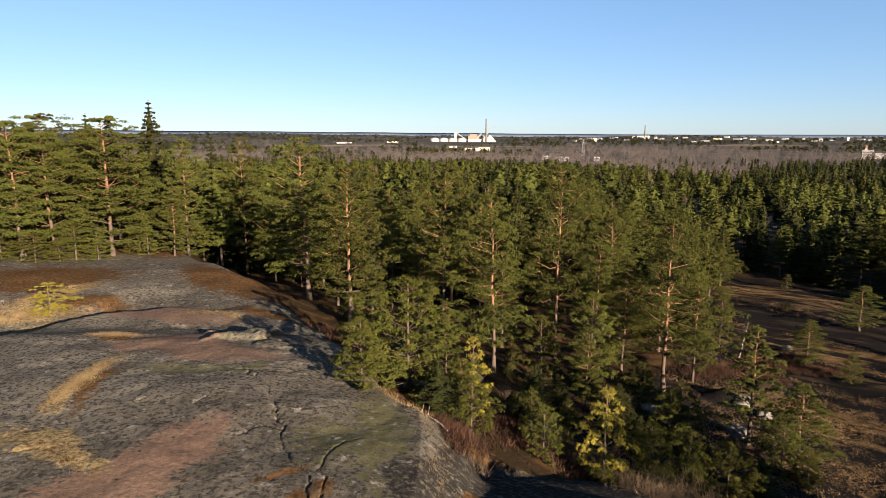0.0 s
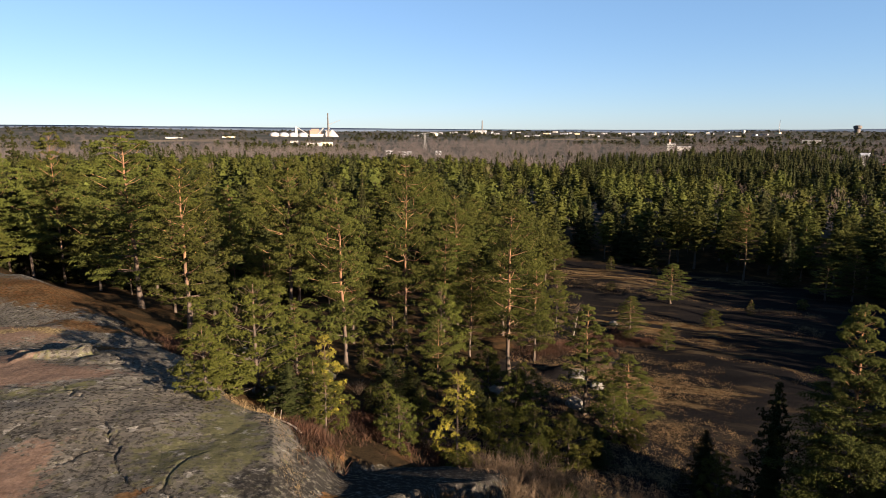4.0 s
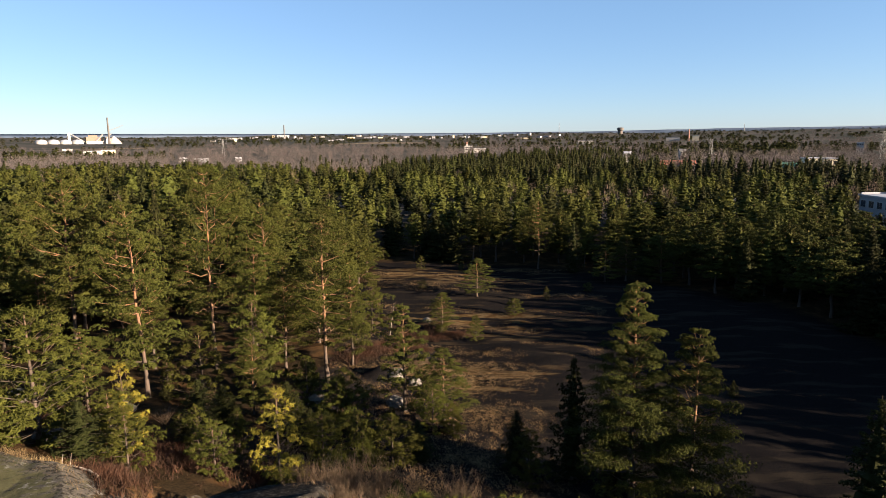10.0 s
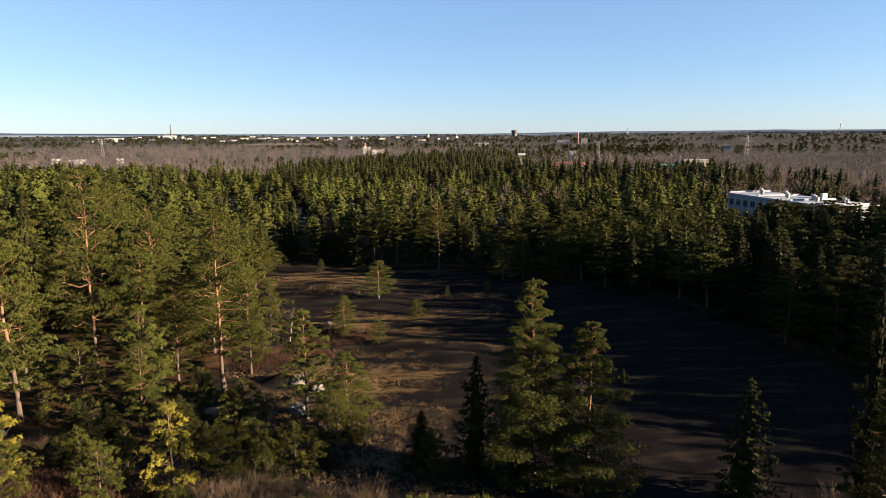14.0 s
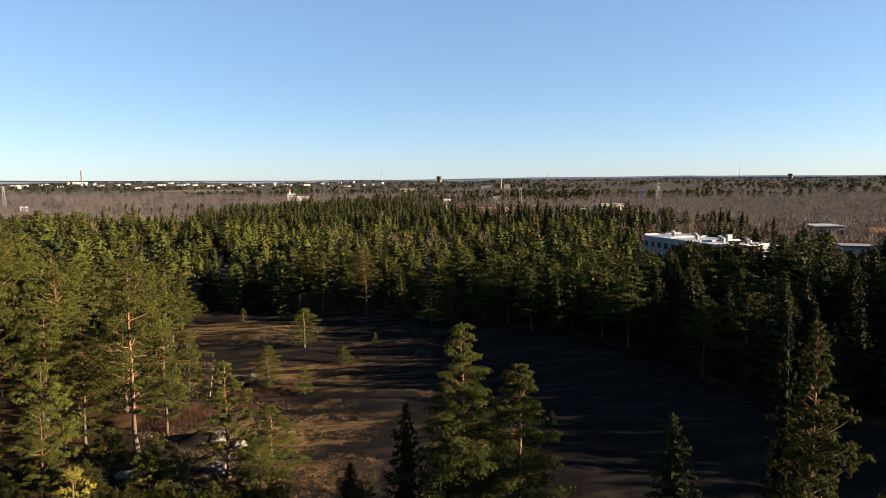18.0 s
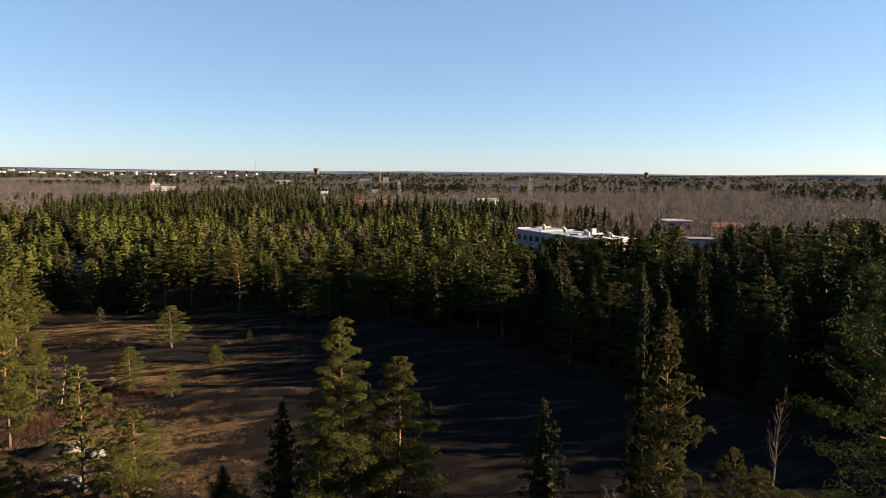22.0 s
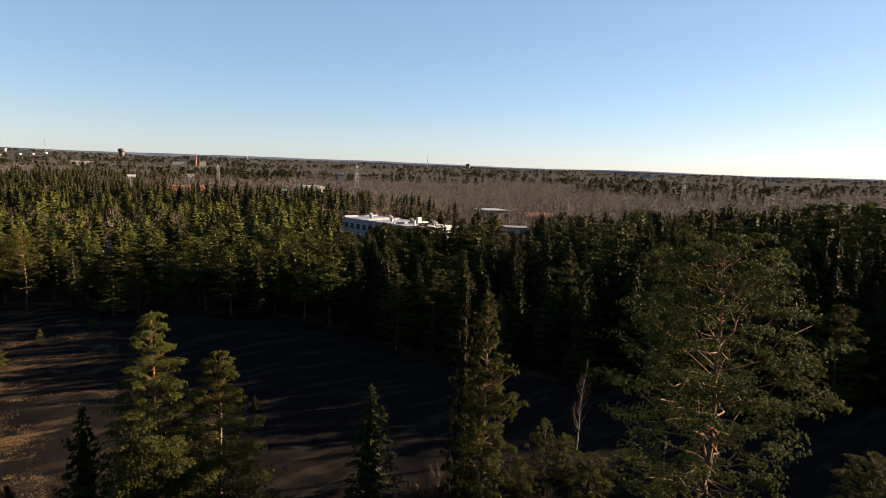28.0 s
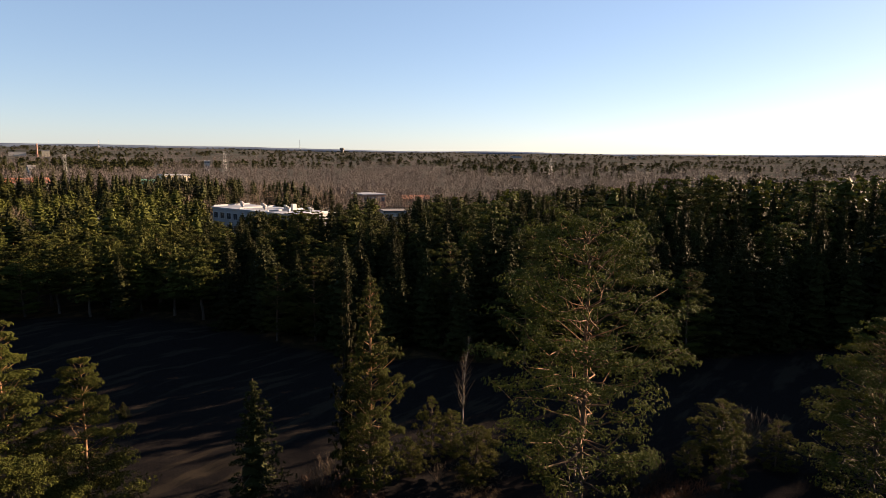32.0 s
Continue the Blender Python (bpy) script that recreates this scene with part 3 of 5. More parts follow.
            outs.append((0.85 * ball + np.array([0, 0, 0.1 if form == "spruce" else 0.42]) + 0.4 * out).reshape(-1, 3))
        z += step * rng.uniform(0.7, 1.3) * (1 - 0.4 * v)
    tip = np.repeat(axis[-1:], 4, 0) - np.array([[0, 0, 0.05], [0, 0, 0.2], [0, 0, 0.4], [0, 0, 0.6]]) * h / 13
    centres.append(tip)
    outs.append(np.tile([0.0, 0, 1.0], (4, 1)))
    centres, outs = np.concatenate(centres), np.concatenate(outs)
    sizes = star * rng.uniform(0.7, 1.3, len(centres)) * (1 if form in ("pine", "old", "stand") else np.clip(0.5 + 2.2 * (1 - centres[:, 2] / h), 0.5, 1))
    crown = [stars(rng, centres, outs, sizes, points) if points else flakes(rng, centres, outs, sizes)]
    if core:
        crown.append(inner_crown(rng, axis, spread * core, start, form, sides))
    if blades:
        crown.append(tufts(rng, centres, outs, blades, length, width, 0.05 if form == "spruce" else 0.45, 0.7, length * 0.3))
    return merge(wood), merge(crown)


def bare_tree(seed, h, spread, stems=1, twigs=60, girth=0.011, fine_girth=1.0):
    """A leafless birch or bush: trunks, boughs and fine twigs."""
    rng = np.random.default_rng(seed)
    wood, fine = [], []
    for s in range(stems):
        lean = rng.normal(0, 0.05 if stems == 1 else 0.28, 2)
        q = np.linspace(0, 1, 7)
        top = h * rng.uniform(0.75, 1.0) if stems > 1 else h
        axis = np.column_stack([np.outer(q, lean * top) + np.cumsum(rng.normal(0, 0.012 * h, (7, 2)), 0) * q[:, None], q * top])
        wood.append(tube(axis, girth * h * (1 - q) ** 0.8 + 0.006 * fine_girth, 5))
        for k in range(twigs):
            p = rng.uniform(0.2, 0.98)
            foot = np.array([np.interp(p, q, axis[:, i]) for i in range(3)])
            ang, size = rng.uniform(0, 6.28), spread * (1.1 - p) ** 0.6 * rng.uniform(0.5, 1.1)
            way = np.array([math.cos(ang), math.sin(ang), rng.uniform(0.7, 1.8)])
            mid = foot + way * size * 0.5 + rng.normal(0, 0.05 * size, 3)
            end = mid + (way + [0, 0, 0.4]) * size * 0.45 + rng.normal(0, 0.08 * size, 3)
            fine.append(tube([foot, mid, end], [(0.003 * h + 0.010) * fine_girth, 0.012 * fine_girth, 0.006 * fine_girth], 3))
    return merge(wood), merge(fine)


def part(name, arrays, material, parent, label="", smooth=False):
    ob = new(name, set_mesh(name, arrays[0], arrays[1], [material], smooth=smooth))
    ob.parent = parent
    return tagged(ob, label)


def tree_kind(name, label, group, arrays, materials, names=("trunk", "crown")):
    """A tree of its own kind, far below ground until it is planted."""
    root = tagged(new(name), label, "tree", group)
    for title, piece, material in zip(names, arrays, materials):
        part(title, piece, material, root, smooth=title == "trunk")
    return root


PINE_WOOD, SPRUCE_WOOD = (BARK, PINE), (SPRUCE_BARK, SHADED_SPRUCE)
KINDS = {}


def kind(key, height, spread, root):
    KINDS.setdefault(key, []).append([root, height, spread, False])


STARTS = (0.16, 0.24, 0.12, 0.28, 0.20)
for k in range(5):
    kind("pine", 13, 3.3, tree_kind("pine_tree", "mature pine with orange upper trunk and olive crown", "pines on the slope", conifer(11 + k, 13, 3.3, STARTS[k], "pine", 0.88, 5, 1.8, 30, 0, 0.13, 0.024, 4, 3, 1.0, 4, 0.125, 1.05), PINE_WOOD))
for k in range(4):
    kind("young_pine", 4.5, 1.35, tree_kind("young_pine", "bushy young pine with bright green needles", "young pines", conifer(31 + k, 4.5, 1.35, 0.05, "young", 0.42, 5, 2.4, 12, 3, 0.11, 0.02, 4, 3, 1.0, 5, 0.105, 0.66), (BARK, YOUNG)))
for k in range(2):
    kind("spruce", 12, 2.2, tree_kind("spruce_tree", "dark green pointed spruce in the wood", "spruces", conifer(51 + k, 12, 2.2, 0.07, "spruce", 0.56, 6, 2.0, 8, 0, 0.2, 0.04, 4, 3, 1.0, 4, 0.16, 0.7, 0.45), SPRUCE_WOOD))
kind("yellow_pine", 4.5, 1.2, tree_kind("young_pine", "young pine with yellowing needle tips beside the rock", "young pines", conifer(61, 4.5, 1.2, 0.08, "young", 0.5, 4, 2.2, 12, 3, 0.11, 0.02, 4, 3, 1.0, 5, 0.105, 0.66), (BARK, YELLOW)))
# Small spruces; the dark needles also stand in for shaded young pines.
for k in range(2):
    kind("spruce_and_shaded_pine", 8.2, 1.6, tree_kind("young_spruce", "small dark spruce in the undergrowth below the rock, also standing in for shaded pines", "young spruces", conifer(71 + k, 8.2, 1.6, 0.05, "spruce", 0.40, 6, 2.4, 7, 0, 0.18, 0.03, 4, 3, 1.0, 4, 0.13, 0.9, 0.5), SPRUCE_WOOD))
kind("narrow", 15, 2.1, tree_kind("pine_tree", "tall narrow pine with a pointed leader", "pines on the slope", conifer(81, 15, 2.1, 0.05, "young", 0.62, 5, 2.2, 16, 2, 0.13, 0.026, 4, 3, 1.0, 5, 0.145, 0.85), PINE_WOOD))
kind("big", 18.0, 7.0, tree_kind("pine_tree", "broad old pine with bare reddish limbs", "pines on the slope", conifer(93, 18.0, 7.0, 0.12, "old", 1.0, 5, 1.35, 32, 0, 0.13, 0.022, 6, 5, 1.0, 4, 0.115, 1.25), PINE_WOOD))
for k in range(3):
    kind("cone_pine", 10, 2.3, tree_kind("pine_tree", "dense conical pine standing by the clearing", "pines on the slope", conifer(86 + k, 10, 2.3, 0.16, "stand", 0.78, 5, 2.0, 22, 0, 0.13, 0.024, 4, 3, 1.0, 4, 0.125, 0.95), PINE_WOOD))
for k, (key, h, reach, start) in enumerate((("tall_cone", 13.4, 3.0, 0.10), ("low_cone", 10.7, 3.1, 0.10), ("wide_cone", 12.0, 4.2, 0.08))):
    kind(key, h, reach, tree_kind("pine_tree", "broad conical pine standing by the clearing", "pines on the slope", conifer(96 + k, h, reach, start, "stand", 0.68, 6, 2.4 if reach < 4 else 1.8, 50 if reach < 4 else 32, 0, 0.12, 0.02, 5, 4, 1.0, 5, 0.078 if reach < 4 else 0.10, 1.05), PINE_WOOD))
for k in range(2):
    kind("open_pine", 15.5, 4.2, tree_kind("pine_tree", "open tall pine with bare pale limbs and orange bark", "pines on the slope", conifer(181 + k, 15.5, 4.2, 0.26, "old", 0.95, 4, 1.7, 30, 0, 0.13, 0.022, 6, 4, 1.0, 4, 0.12, 1.15), PINE_WOOD))
for k in range(2):
    kind("birch", 8, 1.5, tree_kind("birch_tree", "leafless pale birch with thin twigs", "bare birches", bare_tree(101 + k, 8, 1.5, 1, 90), (BIRCH_BARK, TWIGS)))
kind("snag", 7, 0.6, tree_kind("dead_pine", "dead standing pine trunk with few twigs", "dead trees", bare_tree(111, 7, 0.7, 1, 12, 0.016), (BIRCH_BARK, TWIGS)))
for k in range(3):
    kind("bush", 2.2, 0.9, tree_kind("bare_bush", "leafless brown bush with many thin stems", "bare bushes", bare_tree(121 + k, 2.2, 0.62, 16, 9, 0.0036, 0.45), (RED_TWIGS, RED_TWIGS), ("rootstock", "crown")))
for k in range(5):
    kind("far_pine", 12, 2.5, tree_kind("pine_tree", "pine in the wood round the clearing", "wood pines", conifer(131 + k, 12, 2.6, (0.20, 0.28, 0.34, 0.24, 0.30)[k], "stand" if k % 2 else "pine", 0.90, 5, 1.6, 16, 0, 0.15, 0.026, 3, 3, 0.4, 4, 0.17, 1.05, 0.36, 11), PINE_WOOD))
for k in range(3):
    kind("tall_spruce", 19, 2.9, tree_kind("spruce_tree", "tall spruce in the wood round the clearing, darkened for its shade", "wood spruces", conifer(151 + k, 19, 2.9, 0.03, "spruce", 0.62, 6, 1.5, 6, 1, 0.22, 0.04, 3, 3, 0.15, 4, 0.24, 0.8, 0.66, 12), SPRUCE_WOOD))
for k in range(4):
    kind("far_spruce", 12, 2.0, tree_kind("spruce_tree", "spruce in the wood round the clearing, darkened for its shade", "wood spruces", conifer(141 + k, 12, 2.2, 0.03, "spruce", 0.62, 6, 1.7, 7, 0, 0.24, 0.04, 3, 3, 0.15, 4, 0.22, 0.8, 0.66, 12), SPRUCE_WOOD))

TAKEN = []
PICK = np.random.default_rng(7)


def plant(key, x, y, h, spread, choice=None, sink=0.12):
    """Sets a tree of that kind, height and reach on the ground at x, y."""
    entries = KINDS[key]
    entry = entries[int(PICK.integers(len(entries))) if choice is None else choice]
    root, height, reach, used = entry
    wide, tall = spread / reach * (0.92 if key == "pine" else 1.0), h / height
    z = float(ground_height(x, y)) - sink
    m = pose(x, y, z, 0, 0, float(PICK.uniform(0, 360))) @ Matrix.Diagonal((wide, wide, tall, 1))
    if used:
        own = root.scale
        copy_thing(root, m @ Matrix.Diagonal((1 / own.x, 1 / own.y, 1 / own.z, 1)))
    else:
        root.matrix_basis = m
        entry[3] = True
    TAKEN.append((x, y, 0.6 * spread))


def plant_to(key, az, d, up, spread, choice=None):
    """Plants a tree that way and so far from the hill's eye, with its top that many degrees above eye level."""
    x, y = d * math.sin(radians(az)), d * math.cos(radians(az))
    plant(key, x, y, EYE + d * math.tan(radians(up)) - float(ground_height(x, y)) + 0.12, spread, choice)


# ---- trees that stand out, one by one ----
plant_to("pine", -12.3, 66, 0.1, 5.6, 0)
plant_to("pine", -8.7, 54, -2.6, 4.1, 1)
plant_to("pine", 0.2, 66, -2.4, 4.2, 3)
plant_to("pine", 4.8, 46.4, -5.2, 3.4, 4)
plant_to("open_pine", 10.6, 58, -2.6, 3.8, 1)
plant_to("open_pine", 20.3, 53, -6.6, 3.9, 0)
plant_to("tall_cone", 49.1, 36.6, -12.5, 3.2)
plant_to("low_cone", 54.4, 37.4, -16.0, 3.3)
plant_to("spruce_and_shaded_pine", 67.8, 39.5, -19.4, 1.9)
plant_to("spruce", 76.3, 40.5, -8.8, 1.15)
plant_to("narrow", 78.5, 39.0, -11.0, 1.9)
plant_to("big", 98.6, 38.7, -5.4, 6.9)
plant("pine", -43.4, 63.9, 14.3, 4.6)
plant("pine", -41.3, 66.2, 15.1, 4.6)
plant("pine", -36.7, 68.9, 15.1, 5.6)
plant("spruce", -46.2, 83.0, 15.9, 3.1)
plant("spruce", -38.2, 83.7, 18.6, 4.3)
plant("pine", -49.5, 72.7, 14.5, 4.8)
plant("pine", -31.1, 75.9, 14.3, 3.0)
plant("spruce", -31.5, 86.5, 18.0, 3.0)
plant("pine", -26.6, 83.9, 18.2, 3.2)
plant("pine", -31.0, 71.6, 8.0, 2.5)
plant("young_pine", -40.3, 67.5, 4.0, 2.1)
plant("pine", -6.5, 77.7, 15.9, 2.9)
plant("spruce", -8.0, 69.5, 13.8, 1.9)
plant("spruce", 9.9, 84.4, 17.5, 1.7)
plant("pine", 18.0, 65.6, 15.4, 3.1)
plant("cone_pine", 22.6, 54.2, 10.5, 2.0)
plant("snag", 20.0, 85.9, 6.8, 0.6)
plant("pine", 3.7, 61.9, 14.4, 2.3)
plant("young_pine", -2.0, 34.7, 6.9, 2.8)
plant("young_pine", -4.1, 30.3, 3.8, 1.5)
plant("young_pine", 1.0, 33.8, 3.6, 1.4)
plant_to("young_pine", 8.5, 33.5, -22.2, 0.75)
plant_to("young_pine", 12.0, 35, -23.0, 0.9)
plant("young_pine", -3.7, 34.8, 2.4, 1.0)
plant_to("yellow_pine", 15.4, 32.4, -21.8, 1.6)
plant_to("yellow_pine", 2.9, 34.5, -18.0, 1.2)
plant("young_pine", 15.8, 39.5, 4.6, 1.9)
plant("young_pine", 14.0, 42.2, 4.4, 1.5)
plant("young_pine", 7.4, 45.4, 5.5, 2.2)
plant("young_pine", 12.4, 50.5, 7.7, 2.2)
plant_to("cone_pine", 27.5, 47, -14.9, 2.4)
plant_to("cone_pine", 31.2, 46, -18.9, 2.3)
plant("young_pine", 16.6, 33.8, 3.8, 1.7)
plant("young_pine", 15.1, 39.3, 4.2, 1.4)
plant("cone_pine", 48.5, 70.7, 5.6, 2.6)
plant("cone_pine", 37.1, 61.3, 4.6, 2.1)
plant("young_pine", 38.2, 55.9, 3.0, 1.0)
plant("young_pine", 47.7, 61.3, 2.2, 1.1)
plant("young_pine", 55.2, 63.8, 2.0, 0.5)
plant("young_pine", 51.8, 92.4, 2.4, 0.8)
plant("young_pine", 50.1, 103.6, 1.8, 1.6)
plant("young_pine", 29.2, 63.9, 5.9, 1.8)
plant("birch", 30.1, 61.3, 3.9, 1.4)
plant("spruce_and_shaded_pine", 26.4, 27.8, 8.5, 1.7)
plant("young_pine", 41.3, 1.0, 4.2, 1.8)
plant("birch", 48.7, 2.4, 7.6, 1.2)
plant("bush", 38.2, 11.4, 2.2, 0.6)
plant("young_pine", 43.2, 4.3, 5.0, 1.1)
plant("wide_cone", 39.2, -24.0, 12.0, 4.6)
plant("young_pine", 40.6, -15.8, 4.6, 1.3)
plant("spruce", 49.8, 109.0, 6.1, 1.6)
plant("spruce", 59.3, 104.3, 8.5, 2.0)
plant("spruce", 61.6, 101.1, 6.0, 1.9)
plant("cone_pine", 69.0, 66.6, 5.3, 2.5)
plant("cone_pine", 72.6, 65.8, 7.4, 2.2)
plant("pine", 77.4, 63.0, 8.1, 3.2)
plant("pine", 83.8, 56.1, 6.9, 3.2)
plant("pine", 68.3, 81.3, 11.7, 3.4)
plant("spruce", 70.8, 75.4, 9.0, 1.9)

# ---- the wood round the clearing: the nearest trees one by one ----


def wood_height(x, y):
    """How tall the wood grows at a place: past the clearing its tops keep below the skyline."""
    az, r = np.degrees(np.arctan2(x, y)), np.hypot(x, y)
    rim = np.interp(az, [-60, -20, 10, 24, 45, 60, 75, 180], [14, 13, 13, 10, 9.5, 10, 11, 11]) * np.interp(r, [80, 140, 260], [1.0, 1.08, 1.0])
    tops = np.minimum(19.5, EYE - r * np.tan(np.radians(np.interp(az, [75, 85, 95, 104, 112, 125], [3.6, 3.4, 2.7, 1.8, 1.3, 1.0]))))
    tops = tops * np.interp(r, [66, 80, 112], [0.62, 0.72, 0.97])
    return np.where(r < 300, rim + (np.maximum(tops, 8.0) - rim) * ramp(az, 70, 80), rim)


def in_sight(x, y, h):
    """Keeps the trees in front of the houses low enough to see these over them."""
    az, r = math.degrees(math.atan2(x, y)), math.hypot(x, y)
    for first, last, down, far in ((63.8, 67.6, 5.7, 172), (67.6, 71.5, 4.85, 166), (71.5, 74.8, 5.15, 150), (78.8, 82.4, 5.2, 186)):
        if first < az < last and r < far:
            h = min(h, EYE - r * math.tan(radians(down + 0.35 * math.sin(9 * r + 40 * az))))
    return h


def wood_spots(seed, tries, inner, outer, gap, first=-62, last=150):
    """Scattered places for trees in the wood, at least gap apart."""
    rng = np.random.default_rng(seed)
    cells, spots = {}, []
    for x, y, w in TAKEN:
        cells.setdefault((int(x // 4), int(y // 4)), []).append((x, y, max(gap, w)))
    for _ in range(tries):
        az, r = math.radians(rng.uniform(first, last)), math.sqrt(rng.uniform(inner ** 2, outer ** 2))
        x, y = r * math.sin(az), r * math.cos(az)
        if in_clearing(np.array(x), np.array(y)) or (edge_distance(x, y) < 4 and r < 100) or (r < 82 and az < radians(14)):
            continue
        if any((x - bx) ** 2 + (y - by) ** 2 < w * w for bx, by, w in KEEP_OUT):
            continue
        cx, cy = int(x // 4), int(y // 4)
        near = [p for i in (-1, 0, 1) for j in (-1, 0, 1) for p in cells.get((cx + i, cy + j), ())]
        if any((x - px) ** 2 + (y - py) ** 2 < max(gap, 0.9 * w) ** 2 for px, py, w in near):
            continue
        cells.setdefault((cx, cy), []).append((x, y, gap))
        spots.append((x, y))
    return spots


KEEP_OUT = [(159, 69, 10), (154, 61, 10), (149, 53, 10), (144, 45, 10), (139, 38, 10), (183, 30, 9)]
rng = np.random.default_rng(3)
# thicket on the slope under the rock
fill = []
while len(fill) < 14:
    az, r = math.radians(rng.uniform(-13, 23)), rng.uniform(38, 84)
    x, y = r * math.sin(az), r * math.cos(az)
    if edge_distance(x, y) > 7 and not in_clearing(np.array(x), np.array(y)) and all((x - a) ** 2 + (y - b) ** 2 > 12 for a, b, w in TAKEN):
        h = rng.uniform(6.0, 11.5) * (0.75 if r < 52 else 1.0)
        plant("pine", x, y, h, 0.26 * h)
        fill.append(x)
# grove on the far end of the rock
grove = 0
while grove < 84:
    az, r = math.radians(rng.uniform(-47, -11)), rng.uniform(80, 122)
    x, y = r * math.sin(az), r * math.cos(az)
    if all((x - a) ** 2 + (y - b) ** 2 > 5 for a, b, w in TAKEN):
        h = rng.uniform(10.0, 13.5) * (1 if r < 100 else 1.1)
        plant("far_spruce" if rng.random() < 0.35 else "far_pine", x, y, h, 0.22 * h)
        grove += 1
# Wood is carried on out of view to 178 degrees to shade the clearing.
near_wood = wood_spots(1, 4200, 50, 128, 3.9, -62, 55) + wood_spots(4, 9000, 48, 128, 3.5, 55, 178)
near_wood.sort(key=lambda p: math.hypot(*p) + (400 if not -13 < math.degrees(math.atan2(*p)) < 121 else 0))
for x, y in near_wood[:400]:
    az = math.degrees(math.atan2(x, y))
    # More dark spruces past 62 degrees stand in for shade on the wood.
    spruce = rng.random() < (0.8 if az > 62 else 0.18 if az > 20 else 0.4)
    h = in_sight(x, y, float(wood_height(x, y)) * rng.uniform(0.78, 1.06))
    plant("tall_spruce" if spruce and h > 14.5 else "far_spruce" if spruce else "pine" if math.hypot(x, y) < 78 else "far_pine", x, y, h, h * (0.15 if spruce and h > 14.5 else 0.24 if spruce else 0.27) * rng.uniform(0.85, 1.2))

# a row of conifers before the long pale block
for k in range(24):
    az = 67.4 + 0.28 * k + rng.uniform(-0.15, 0.15)
    plant_to("far_pine" if k % 3 else "far_spruce", az, np.interp(az, [65, 73.4], [170, 140]) - rng.uniform(8, 16), -rng.uniform(5.0, 5.45), 2.5)

# ---- the wood beyond, past counting ----


def scatter(name, label, category, shapes, spots, heights, widths, materials, seed):
    """Many copies of a few tree shapes joined into one mesh."""
    pick = np.random.default_rng(seed)
    verts, faces, index, tint, base = [], [], [], [], 0
    for (x, y), h, w in zip(spots, heights, widths):
        v, f, m = shapes[int(pick.integers(len(shapes)))]
        ang = pick.uniform(0, 6.28)
        c, s = math.cos(ang) * w, math.sin(ang) * w
        p = np.column_stack([v[:, 0] * c - v[:, 1] * s + x, v[:, 0] * s + v[:, 1] * c + y, v[:, 2] * h])
        verts.append(p)
        faces.append(f + base)
        index.append(m)
        tint.append(np.full(len(p), pick.random()))
        base += len(p)
    verts = np.concatenate(verts)
    at = np.repeat(np.array(spots), [len(p) for p in tint], 0)
    verts[:, 2] += ground_height(at[:, 0], at[:, 1]) - 0.1
    me = set_mesh(name, verts, np.concatenate(faces), materials, np.concatenate(index), tint=np.concatenate(tint))
    return tagged(new(name, me), label, category, kind="stuff")


def low_conifer(seed, form, start, spread, step=0.82, clumps=3, sides=8):
    """A distant pine or spruce: a thin trunk and a crown of flakes."""
    wood, crown = conifer(seed, 12, spread, start, form, step, 5, 1.3, clumps, 0, 0.5, 0.12, 2, 3, 0.0, 0, (0.20 if form == "spruce" else 0.23) * (step / 0.72) ** 0.5, 0.9, 0.72, sides)
    slim = tube([(0, 0, 0), (0, 0, 6), (0, 0, 11)], [0.14, 0.09, 0.02], 3)
    v, f = merge([slim, crown])
    m = np.concatenate([np.zeros(len(slim[1]), int), np.ones(len(crown[1]), int)])
    return v / np.array([spread, spread, 12]), f, m


def rough_conifer(seed):
    """A conifer of the plain: a ragged cone of flakes."""
    rng = np.random.default_rng(seed)
    n = 34
    z = 12 * rng.uniform(0.08, 1, n) ** 0.8
    ang, out = rng.uniform(0, 6.28, n), 2.1 * (1 - z / 12.5) ** 0.75 * rng.uniform(0.7, 1.1, n)
    facing = np.column_stack([np.cos(ang), np.sin(ang), np.full(n, 0.4)])
    v, f = merge([tube([(0, 0, 0), (0, 0, 6), (0, 0, 11.6)], [0.14, 0.09, 0.02], 3), flakes(rng, np.column_stack([np.cos(ang) * out, np.sin(ang) * out, z]), facing, rng.uniform(0.6, 1.1, n))])
    m = np.concatenate([np.zeros(len(f) - n, int), np.ones(n, int)])
    return v / np.array([2.1, 2.1, 12]), f, m


